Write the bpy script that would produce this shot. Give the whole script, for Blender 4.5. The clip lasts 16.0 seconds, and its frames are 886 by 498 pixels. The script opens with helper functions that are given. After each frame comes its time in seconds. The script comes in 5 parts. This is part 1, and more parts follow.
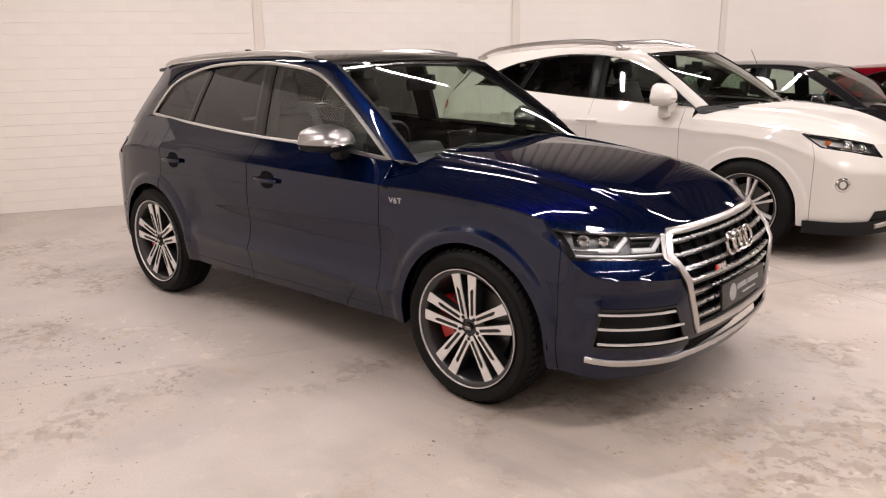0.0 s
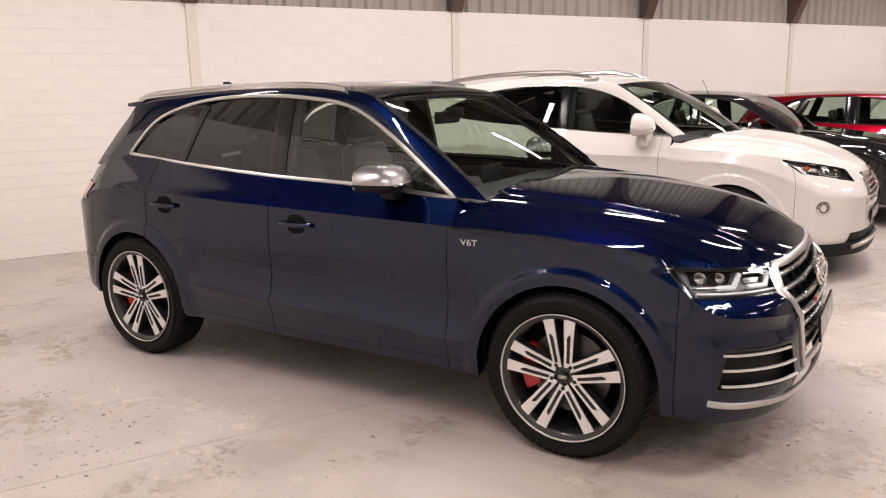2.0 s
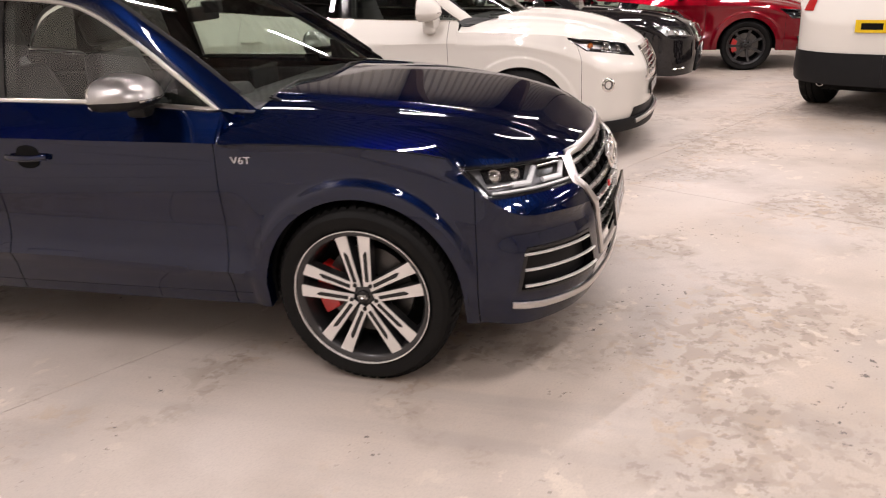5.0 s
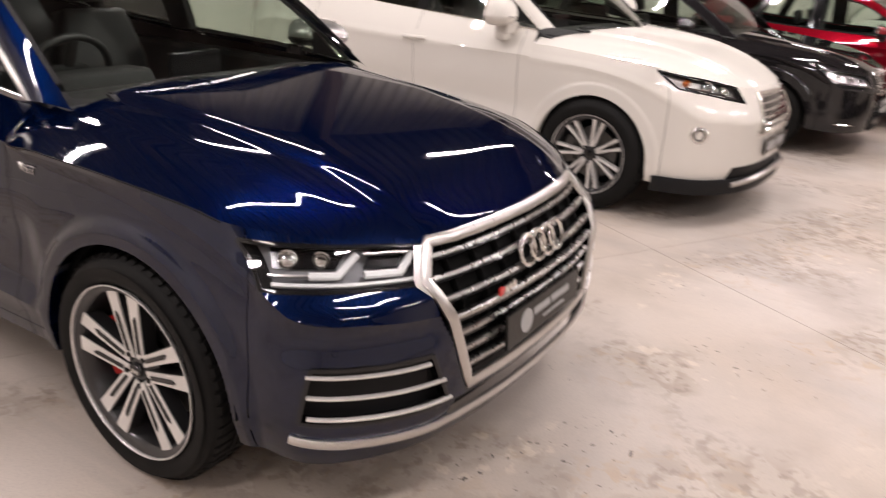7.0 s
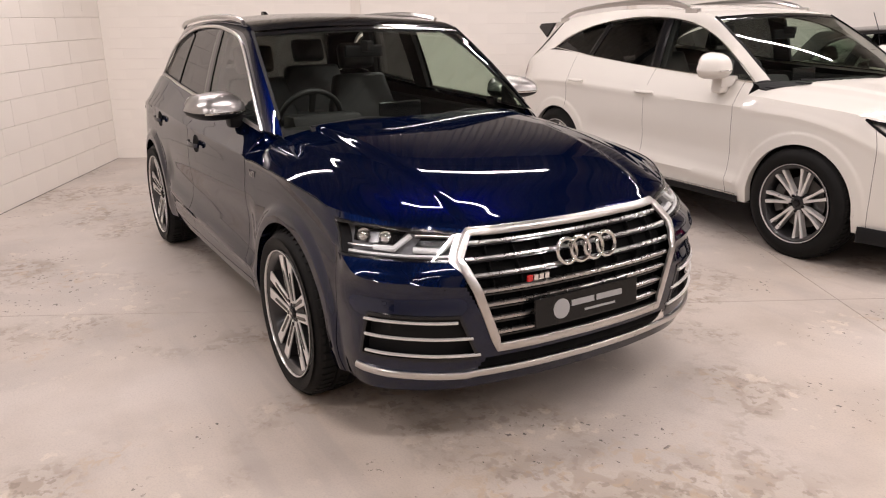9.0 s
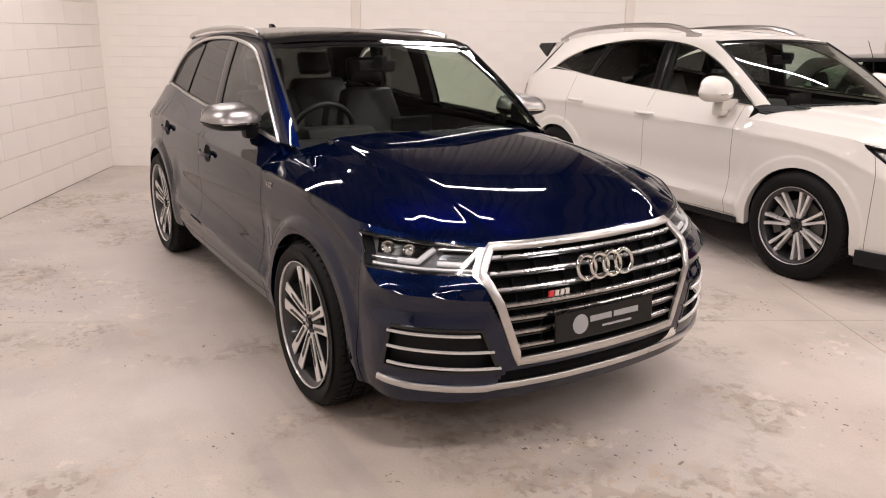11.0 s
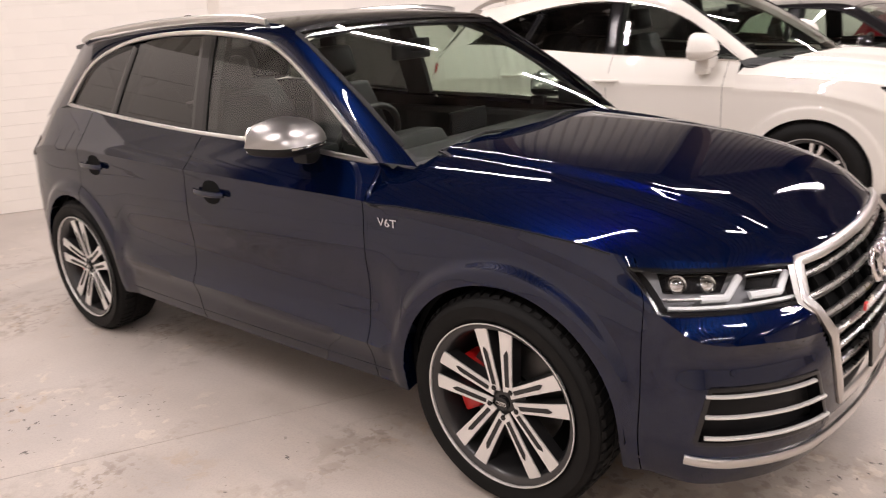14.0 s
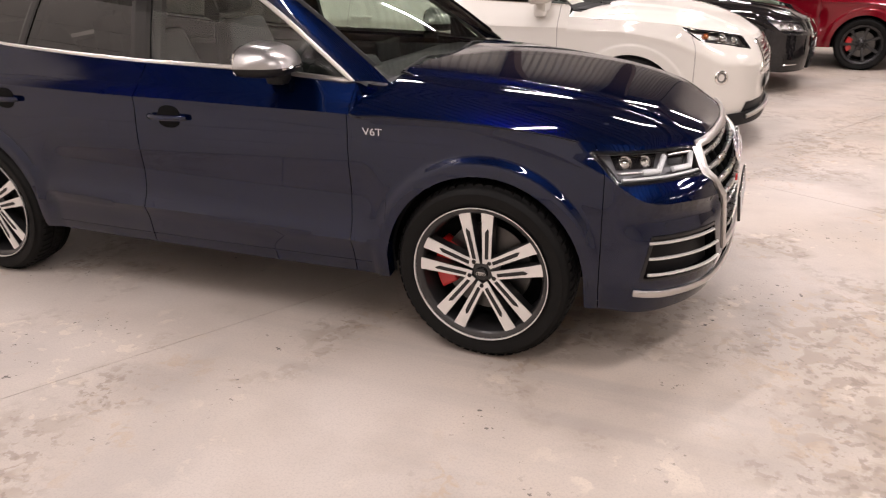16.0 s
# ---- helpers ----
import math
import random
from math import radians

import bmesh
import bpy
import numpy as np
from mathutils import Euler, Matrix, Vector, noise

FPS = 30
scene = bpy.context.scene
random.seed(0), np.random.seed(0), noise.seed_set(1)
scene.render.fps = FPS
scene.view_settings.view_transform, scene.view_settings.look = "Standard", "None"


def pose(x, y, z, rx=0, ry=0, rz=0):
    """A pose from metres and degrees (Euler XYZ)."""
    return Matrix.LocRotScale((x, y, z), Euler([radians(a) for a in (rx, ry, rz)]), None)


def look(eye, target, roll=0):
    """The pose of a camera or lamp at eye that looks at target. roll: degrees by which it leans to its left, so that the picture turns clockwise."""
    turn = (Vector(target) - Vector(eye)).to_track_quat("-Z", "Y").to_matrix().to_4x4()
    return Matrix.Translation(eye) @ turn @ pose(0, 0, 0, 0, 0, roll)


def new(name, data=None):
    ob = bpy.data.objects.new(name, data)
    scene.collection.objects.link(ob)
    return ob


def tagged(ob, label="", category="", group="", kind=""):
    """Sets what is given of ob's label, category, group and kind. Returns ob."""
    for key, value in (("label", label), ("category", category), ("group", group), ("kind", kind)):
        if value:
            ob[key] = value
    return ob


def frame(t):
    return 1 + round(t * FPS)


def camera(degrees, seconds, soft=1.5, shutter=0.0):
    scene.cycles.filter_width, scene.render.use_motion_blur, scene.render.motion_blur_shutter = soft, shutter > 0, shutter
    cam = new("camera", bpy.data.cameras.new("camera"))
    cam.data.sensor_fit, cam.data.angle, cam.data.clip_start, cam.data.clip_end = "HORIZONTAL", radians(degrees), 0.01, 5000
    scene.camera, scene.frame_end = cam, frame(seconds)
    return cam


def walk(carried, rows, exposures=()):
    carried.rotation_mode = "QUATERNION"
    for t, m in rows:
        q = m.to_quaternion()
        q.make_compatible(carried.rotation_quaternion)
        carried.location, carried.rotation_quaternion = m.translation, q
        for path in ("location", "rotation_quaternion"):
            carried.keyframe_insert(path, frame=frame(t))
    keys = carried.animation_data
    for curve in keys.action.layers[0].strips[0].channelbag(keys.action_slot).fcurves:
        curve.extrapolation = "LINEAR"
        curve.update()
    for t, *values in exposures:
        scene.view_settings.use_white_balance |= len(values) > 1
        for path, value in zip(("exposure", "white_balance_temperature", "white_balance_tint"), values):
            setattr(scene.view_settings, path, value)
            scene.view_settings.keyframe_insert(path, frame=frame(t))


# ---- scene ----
cam = camera(60.4, 16.0, 1.1, 0.3)
PATH = [
    (0, (2.143, -3.526, 1.594), (0.862, -2.072, 1.1), -0.8),
    (0.5, (1.881, -3.52, 1.593), (0.624, -2.046, 1.097), -1.2),
    (1, (1.649, -3.627, 1.585), (0.483, -2.082, 1.082), -0.9),
    (1.5, (1.424, -3.789, 1.617), (0.362, -2.16, 1.149), -0.6),
    (2, (1.203, -3.846, 1.601), (0.177, -2.182, 1.181), -1.1),
    (2.5, (0.986, -3.914, 1.605), (-0.021, -2.238, 1.184), -2.3),
    (3, (0.829, -4.036, 1.607), (-0.054, -2.303, 1.141), -1.4),
    (3.5, (0.769, -4.108, 1.61), (-0.027, -2.344, 1.106), -1.4),
    (4, (0.793, -4.067, 1.614), (0.064, -2.281, 1.086), -2.6),
    (4.5, (0.967, -3.864, 1.577), (0.359, -2.057, 0.975), -3.3),
    (4.7, (1.043, -3.726, 1.579), (0.483, -1.934, 0.892), -3.6),
    (6.8, (1.802, -2.226, 1.589), (0.982, -0.561, 0.843), 3.9),
    (7, (1.862, -2.152, 1.605), (0.872, -0.574, 0.877), 3.2),
    (7.5, (2.18, -1.941, 1.629), (0.825, -0.614, 0.994), 2.6),
    (8, (2.514, -1.969, 1.616), (1.057, -0.704, 1.089), 0.0),
    (8.5, (2.819, -1.986, 1.627), (1.237, -0.89, 1.083), 0.3),
    (9, (3.081, -1.951, 1.623), (1.435, -0.98, 1.033), -0.6),
    (9.2, (3.124, -1.944, 1.607), (1.475, -0.971, 1.029), -0.3),
    (11.3, (2.983, -2.115, 1.631), (1.353, -1.095, 1.078), 1.0),
    (11.5, (2.933, -2.107, 1.618), (1.297, -1.096, 1.067), 0.6),
    (12, (2.606, -2.129, 1.588), (0.991, -1.087, 1.035), -0.0),
    (12.5, (2.282, -2.246, 1.579), (0.714, -1.147, 1.002), 0.7),
    (13, (1.9, -2.436, 1.603), (0.415, -1.235, 1.008), 1.1),
    (13.5, (1.57, -2.523, 1.598), (0.12, -1.278, 1.008), -3.5),
    (14, (1.33, -2.721, 1.593), (0.087, -1.272, 0.995), -3.6),
    (14.5, (1.218, -3.036, 1.628), (0.197, -1.422, 1.034), -1.6),
    (15, (1.244, -3.354, 1.604), (0.272, -1.717, 0.991), -1.5),
    (15.5, (1.143, -3.522, 1.596), (0.263, -1.857, 0.922), -2.4),
    (16, (0.975, -3.598, 1.585), (0.245, -1.887, 0.851), -1.5),
]
walk(cam, [(t, look(eye, target, roll)) for t, eye, target, roll in PATH], [(0, -0.08), (2, 0.0), (4.7, 0.02), (7, -0.05), (9, -0.12), (11.5, -0.10), (13, -0.02), (14, 0.15), (14.8, 0.08), (16, 0.05)])

# ---- light ----
world = bpy.data.worlds.new("world")
scene.world = world
world.use_nodes = True
world.node_tree.nodes["Background"].inputs[0].default_value = (0.5, 0.5, 0.52, 1)
world.node_tree.nodes["Background"].inputs[1].default_value = 0.05
LAMP_POWER, LAMP_COLOUR = 65.5, (1.0, 0.895, 0.885)
scene.view_settings.exposure = 0.0

# room frame: x away from the long back wall, y along it, origin in the corner
FLOOR = -0.018
ROOM = Matrix.Translation((-6.86, -0.67, FLOOR)) @ Matrix.Rotation(radians(-29), 4, "Z")
ROOM_LENGTH, ROOM_DEPTH, WALL_TOP, EAVES = 16.04, 15.0, 2.52, 4.4
COLUMNS = [2.96, 6.20, 9.44, 12.72]


# ---- materials ----
def mat(name, colour, rough=0.5, metal=0.0, coat=0.0, vary=0.12, scale=6.0, grain=0.0, grain_scale=120.0, colour2=None, spec=0.5):
    """A procedural surface with variation at two scales."""
    m = bpy.data.materials.new(name)
    m.use_nodes = True
    nt = m.node_tree
    b = nt.nodes["Principled BSDF"]
    b.inputs["Roughness"].default_value, b.inputs["Metallic"].default_value = rough, metal
    b.inputs["Coat Weight"].default_value, b.inputs["Coat Roughness"].default_value = coat, 0.02
    b.inputs["Specular IOR Level"].default_value = spec
    tc = nt.nodes.new("ShaderNodeTexCoord")
    n1, n2 = nt.nodes.new("ShaderNodeTexNoise"), nt.nodes.new("ShaderNodeTexNoise")
    n1.inputs["Scale"].default_value, n2.inputs["Scale"].default_value = scale, grain_scale
    n1.inputs["Detail"].default_value = 5
    for n in (n1, n2):
        nt.links.new(tc.outputs["Object"], n.inputs["Vector"])
    ramp = nt.nodes.new("ShaderNodeMixRGB")
    c2 = colour2 or tuple(c * (1 - vary) for c in colour)
    ramp.inputs[1].default_value, ramp.inputs[2].default_value = (*colour, 1), (*c2, 1)
    nt.links.new(n1.outputs["Fac"], ramp.inputs[0])
    nt.links.new(ramp.outputs[0], b.inputs["Base Color"])
    r = nt.nodes.new("ShaderNodeMapRange")
    r.inputs["To Min"].default_value, r.inputs["To Max"].default_value = max(rough - 0.06, 0.0), min(rough + 0.06, 1)
    nt.links.new(n1.outputs["Fac"], r.inputs["Value"])
    nt.links.new(r.outputs[0], b.inputs["Roughness"])
    if grain:
        bump = nt.nodes.new("ShaderNodeBump")
        bump.inputs["Strength"].default_value, bump.inputs["Distance"].default_value = grain, 0.004
        nt.links.new(n2.outputs["Fac"], bump.inputs["Height"])
        nt.links.new(bump.outputs[0], b.inputs["Normal"])
    return m


def glass_mat(name, tint, rough=0.0, face_on=0.055):
    """Thin car glass: part clear tint, part mirror."""
    m = bpy.data.materials.new(name)
    m.use_nodes = True
    nt = m.node_tree
    nt.nodes.remove(nt.nodes["Principled BSDF"])
    out = nt.nodes["Material Output"]
    tr, gl, mix = nt.nodes.new("ShaderNodeBsdfTransparent"), nt.nodes.new("ShaderNodeBsdfGlossy"), nt.nodes.new("ShaderNodeMixShader")
    lw, pw, fr = nt.nodes.new("ShaderNodeLayerWeight"), nt.nodes.new("ShaderNodeMath"), nt.nodes.new("ShaderNodeMapRange")
    lw.inputs["Blend"].default_value = 0.5
    pw.operation, pw.inputs[1].default_value = "POWER", 4.0
    fr.inputs["To Min"].default_value, fr.inputs["To Max"].default_value = face_on, 0.75
    nt.links.new(lw.outputs["Facing"], pw.inputs[0])
    nt.links.new(pw.outputs[0], fr.inputs["Value"])
    tr.inputs[0].default_value, gl.inputs["Roughness"].default_value = (*tint, 1), rough
    nt.links.new(fr.outputs[0], mix.inputs[0])
    nt.links.new(tr.outputs[0], mix.inputs[1])
    nt.links.new(gl.outputs[0], mix.inputs[2])
    nt.links.new(mix.outputs[0], out.inputs[0])
    return m


def floor_mat():
    """Worn grey-beige floor paint with bare, scuffed and tyre-marked patches."""
    m = bpy.data.materials.new("painted_concrete")
    m.use_nodes = True
    nt = m.node_tree
    b = nt.nodes["Principled BSDF"]
    geo = nt.nodes.new("ShaderNodeNewGeometry")

    def noise_node(scale, detail, dist=0.0, stretch=None):
        n = nt.nodes.new("ShaderNodeTexNoise")
        n.inputs["Scale"].default_value, n.inputs["Detail"].default_value, n.inputs["Distortion"].default_value = scale, detail, dist
        if stretch:
            mp = nt.nodes.new("ShaderNodeMapping")
            mp.inputs["Rotation"].default_value, mp.inputs["Scale"].default_value = (0, 0, stretch[0]), (stretch[1], stretch[2], 1)
            nt.links.new(geo.outputs["Position"], mp.inputs[0])
            nt.links.new(mp.outputs[0], n.inputs["Vector"])
        else:
            nt.links.new(geo.outputs["Position"], n.inputs["Vector"])
        return n

    def ramp(n, lo, hi):
        r = nt.nodes.new("ShaderNodeMapRange")
        r.inputs["From Min"].default_value, r.inputs["From Max"].default_value = lo, hi
        nt.links.new(n.outputs["Fac"], r.inputs["Value"])
        return r.outputs[0]

    def mul(a, c):
        k = nt.nodes.new("ShaderNodeMath")
        k.operation = "MULTIPLY"
        nt.links.new(a, k.inputs[0])
        if isinstance(c, float):
            k.inputs[1].default_value = c
        else:
            nt.links.new(c, k.inputs[1])
        return k.outputs[0]

    def mix(prev, colour, fac):
        k = nt.nodes.new("ShaderNodeMixRGB")
        nt.links.new(fac, k.inputs[0])
        nt.links.new(prev, k.inputs[1])
        k.inputs[2].default_value = (*colour, 1)
        return k.outputs[0]

    base = nt.nodes.new("ShaderNodeMixRGB")
    base.inputs[1].default_value, base.inputs[2].default_value = (0.53, 0.475, 0.435, 1), (0.42, 0.385, 0.355, 1)
    nt.links.new(ramp(noise_node(0.8, 5), 0.3, 0.7), base.inputs[0])
    c = base.outputs[0]
    # traffic wear: warmer and browner where cars turn in, in front of the bays
    sep, along = nt.nodes.new("ShaderNodeSeparateXYZ"), nt.nodes.new("ShaderNodeMapRange")
    nt.links.new(geo.outputs["Position"], sep.inputs[0])
    along.inputs["From Min"].default_value, along.inputs["From Max"].default_value = -3.0, 1.6
    along.inputs["To Min"].default_value, along.inputs["To Max"].default_value = 0.25, 1.0
    nt.links.new(sep.outputs["X"], along.inputs["Value"])
    c = mix(c, (0.47, 0.385, 0.305), mul(mul(along.outputs[0], ramp(noise_node(0.7, 6), 0.30, 0.66)), 0.8))
    c = mix(c, (0.31, 0.26, 0.215), mul(mul(ramp(noise_node(2.0, 15), 0.46, 0.70), along.outputs[0]), 0.6))
    # cloudy grey damp marks and long faint wheel tracks
    c = mix(c, (0.34, 0.31, 0.29), mul(ramp(noise_node(1.3, 9, 0.6), 0.52, 0.66), 0.38))
    c = mix(c, (0.30, 0.27, 0.25), mul(mul(ramp(noise_node(0.5, 3), 0.48, 0.62), ramp(noise_node(3.0, 10, 0.0, (0.42, 0.10, 2.4)), 0.53, 0.62)), 0.30))
    # scuffed clusters: brown grit with hard edges, flaked paint showing pale filler, dark chips
    scuffs = ramp(noise_node(0.95, 4), 0.50, 0.60)
    c = mix(c, (0.27, 0.215, 0.165), mul(mul(scuffs, ramp(noise_node(9.0, 15, 0.5), 0.50, 0.57)), 0.62))
    c = mix(c, (0.20, 0.155, 0.12), mul(mul(scuffs, ramp(noise_node(26.0, 12), 0.55, 0.61)), 0.60))
    c = mix(c, (0.70, 0.61, 0.50), mul(mul(ramp(noise_node(1.7, 3), 0.55, 0.62), ramp(noise_node(11.0, 14, 0.3), 0.58, 0.62)), 0.36))
    c = mix(c, (0.42, 0.31, 0.20), mul(mul(ramp(noise_node(1.1, 5), 0.50, 0.62), ramp(noise_node(13.0, 13, 0.8), 0.55, 0.63)), 0.55))
    c = mix(c, (0.05, 0.042, 0.038), mul(mul(ramp(noise_node(1.4, 2), 0.53, 0.60), ramp(noise_node(34.0, 4), 0.665, 0.685)), 0.85))
    c = mix(c, (0.30, 0.275, 0.255), mul(ramp(noise_node(120.0, 3), 0.45, 0.75), 0.35))
    nt.links.new(c, b.inputs["Base Color"])
    rr = nt.nodes.new("ShaderNodeMapRange")
    rr.inputs["To Min"].default_value, rr.inputs["To Max"].default_value = 0.34, 0.72
    nt.links.new(noise_node(1.6, 7, 0.4).outputs["Fac"], rr.inputs["Value"])
    nt.links.new(rr.outputs[0], b.inputs["Roughness"])
    bump = nt.nodes.new("ShaderNodeBump")
    bump.inputs["Strength"].default_value, bump.inputs["Distance"].default_value = 0.25, 0.003
    nt.links.new(noise_node(45.0, 8).outputs["Fac"], bump.inputs["Height"])
    nt.links.new(bump.outputs[0], b.inputs["Normal"])
    return m


def paint_mat(name, colour, metal=0.0, rough=0.3, flake=0.0):
    m = mat(name, colour, rough, metal, 1.0, vary=0.06, scale=2.0, spec=0.0)
    b = m.node_tree.nodes["Principled BSDF"]
    b.inputs["Specular Tint"].default_value = (*[min(1.0, c * 3) for c in colour], 1)
    b.inputs["Coat IOR"].default_value = 1.52
    # faint orange peel in the clear coat
    tc, n, bump = [m.node_tree.nodes.new(k) for k in ("ShaderNodeTexCoord", "ShaderNodeTexNoise", "ShaderNodeBump")]
    n.inputs["Scale"].default_value, bump.inputs["Strength"].default_value, bump.inputs["Distance"].default_value = 90.0, 0.02, 0.002
    m.node_tree.links.new(tc.outputs["Object"], n.inputs["Vector"])
    m.node_tree.links.new(n.outputs["Fac"], bump.inputs["Height"])
    m.node_tree.links.new(bump.outputs[0], b.inputs["Coat Normal"])
    return m


M_FLOOR = floor_mat()
M_WALL = mat("white_painted_block", (0.80, 0.755, 0.70), 0.6, vary=0.08, scale=1.3, grain=0.35, grain_scale=70)
M_WALL_END = mat("grey_beige_painted_wall", (0.47, 0.43, 0.385), 0.6, vary=0.08, scale=1.3, grain=0.3, grain_scale=70)
M_COLUMN = mat("cream_painted_column", (0.74, 0.68, 0.61), 0.55, vary=0.15, scale=3, grain=0.2)
M_CLADDING = mat("beige_metal_cladding", (0.36, 0.33, 0.28), 0.5, vary=0.2, scale=2)
M_ROOF = mat("grey_roof_sheet", (0.10, 0.085, 0.08), 0.55, vary=0.2, scale=1)
M_STEEL = mat("brown_painted_steel", (0.11, 0.075, 0.055), 0.55, vary=0.3, scale=4)
M_NAVY = paint_mat("navy_metallic_paint", (0.0011, 0.0050, 0.027), 0.65, 0.34)
M_WHITE = paint_mat("pearl_white_paint", (0.70, 0.67, 0.62), 0.0, 0.3)
M_BLACKP = paint_mat("black_paint", (0.012, 0.011, 0.012), 0.2, 0.3)
M_RED = paint_mat("red_metallic_paint", (0.17, 0.003, 0.010), 0.3, 0.3)
M_PLASTIC = mat("black_plastic", (0.010, 0.010, 0.011), 0.5, vary=0.3, scale=9, grain=0.1, grain_scale=300, spec=0.2)
M_GLOSSBLACK = mat("gloss_black_plastic", (0.008, 0.008, 0.009), 0.12, vary=0.2)
M_LINER = mat("dark_wheel_well", (0.006, 0.006, 0.006), 0.8, vary=0.3, spec=0.1)
M_RUBBER = mat("tyre_rubber", (0.0085, 0.0082, 0.008), 0.6, vary=0.35, scale=14, grain=0.2, grain_scale=200, spec=0.14)
M_CHROME = mat("chrome", (0.78, 0.77, 0.75), 0.08, 1.0, vary=0.05)
M_MIRRORCAP = mat("matt_aluminium_cap", (0.35, 0.335, 0.325), 0.33, 1.0, vary=0.08, scale=30)
M_SATIN = mat("satin_aluminium", (0.62, 0.60, 0.58), 0.3, 1.0, vary=0.08, scale=30)
M_GRILLE = mat("grey_satin_bar", (0.45, 0.44, 0.43), 0.28, 1.0, vary=0.08, scale=30)
M_ALLOY = mat("machined_alloy", (0.80, 0.78, 0.76), 0.30, 0.55, 0.4, vary=0.06, scale=20)
M_ALLOYDARK = mat("anthracite_wheel_paint", (0.03, 0.029, 0.03), 0.35, 0.5, 0.5, vary=0.1)
M_DISC = mat("brake_disc_steel", (0.13, 0.125, 0.12), 0.35, 0.9, vary=0.3, scale=25)
M_CALIPER = mat("red_caliper_paint", (0.55, 0.012, 0.012), 0.3, 0, 0.6)
M_LEATHER = mat("black_leather", (0.010, 0.010, 0.0105), 0.5, vary=0.3, scale=12)
M_CABIN = mat("dark_cabin_trim", (0.016, 0.016, 0.016), 0.65, vary=0.3, scale=12, spec=0.25)
M_GLASS = glass_mat("clear_car_glass", (0.70, 0.78, 0.71), 0.0, 0.08)
M_PRIVACY = glass_mat("privacy_glass", (0.07, 0.07, 0.07), 0.0, 0.075)
M_LENS = glass_mat("lamp_lens", (0.92, 0.93, 0.94))
M_REFLECTOR = mat("lamp_reflector", (0.20, 0.20, 0.21), 0.45, 0.3, vary=0.2, scale=40)
M_DRL = mat("frosted_light_guide", (0.72, 0.73, 0.73), 0.25, vary=0.05)
M_REDLENS = mat("red_lamp_lens", (0.40, 0.012, 0.012), 0.12, vary=0.2, coat=0.5)
M_AMBER = mat("amber_lens", (0.45, 0.13, 0.03), 0.15, vary=0.2, coat=0.5)
M_PLATEBLACK = mat("black_acrylic_plate", (0.010, 0.0095, 0.009), 0.14, vary=0.2, spec=0.25)
M_LETTER = mat("pale_grey_print", (0.36, 0.36, 0.36), 0.4, vary=0.1)
M_PLATEYELLOW = mat("yellow_plate", (0.72, 0.48, 0.01), 0.35, vary=0.1)
M_PAPER = mat("white_poster_paper", (0.80, 0.79, 0.78), 0.6, vary=0.05)
M_GREYPRINT = mat("grey_print", (0.22, 0.23, 0.25), 0.6, vary=0.3)
M_LAMPBODY = mat("white_lamp_body", (0.75, 0.74, 0.72), 0.4, vary=0.08)
M_GAP = mat("dark_gap", (0.004, 0.004, 0.004), 0.9, vary=0.2)


# ---- mesh helpers ----
def part(name, bm, material, parent=None, label="", smooth=None):
    """Link a bmesh as one mesh object, under a thing or a part."""
    me = bpy.data.meshes.new(name)
    bm.normal_update()
    bm.to_mesh(me)
    bm.free()
    me.materials.append(material)
    if smooth is not None:
        me.shade_smooth()
        if smooth:
            me.set_sharp_from_angle(angle=radians(smooth))
    ob = new(name, me)
    if parent:
        ob.parent = parent
    if label:
        ob["label"] = label
    return ob


def empty(name, m=None):
    ob = new(name)
    ob.empty_display_size = 0.1
    if m is not None:
        ob.matrix_basis = m
    return ob


def box(bm, lo, hi, m=None, bevel=0.0):
    """A box from corner to corner, moved by m, with bevelled edges."""
    lo, hi = Vector(lo), Vector(hi)
    g = bmesh.ops.create_cube(bm, size=1, matrix=Matrix.Translation((lo + hi) / 2) @ Matrix.Diagonal((*(hi - lo), 1)))
    vs = g["verts"]
    if bevel:
        es = list({e for v in vs for e in v.link_edges})
        r = bmesh.ops.bevel(bm, geom=es, offset=bevel, segments=2, affect="EDGES", profile=0.6)
        vs = list({v for f in r["faces"] for v in f.verts} | {v for v in vs if v.is_valid})
    if m is not None:
        bmesh.ops.transform(bm, matrix=m, verts=vs)
    return vs


def grid(bm, pts, keep=None, closed_u=False, flip=False):
    """Quads over a two-dimensional array of points."""
    n, k = len(pts), len(pts[0])
    vs = [[bm.verts.new(p) for p in row] for row in pts]
    for i in range(n if closed_u else n - 1):
        for j in range(k - 1):
            if keep and not keep(i, j):
                continue
            q = [vs[i][j], vs[(i + 1) % n][j], vs[(i + 1) % n][j + 1], vs[i][j + 1]]
            bm.faces.new(q[::-1] if flip else q)
    loose = [v for v in bm.verts if not v.link_faces]
    bmesh.ops.delete(bm, geom=loose, context="VERTS")
    return vs


def lathe(bm, profile, n=48, m=None):
    """Turn (radius, y) pairs about the y axis."""
    rows = [[Vector((r * math.cos(a), y, r * math.sin(a))) for r, y in profile] for a in [2 * math.pi * i / n for i in range(n)]]
    if m is not None:
        rows = [[m @ p for p in row] for row in rows]
    grid(bm, rows, closed_u=True)


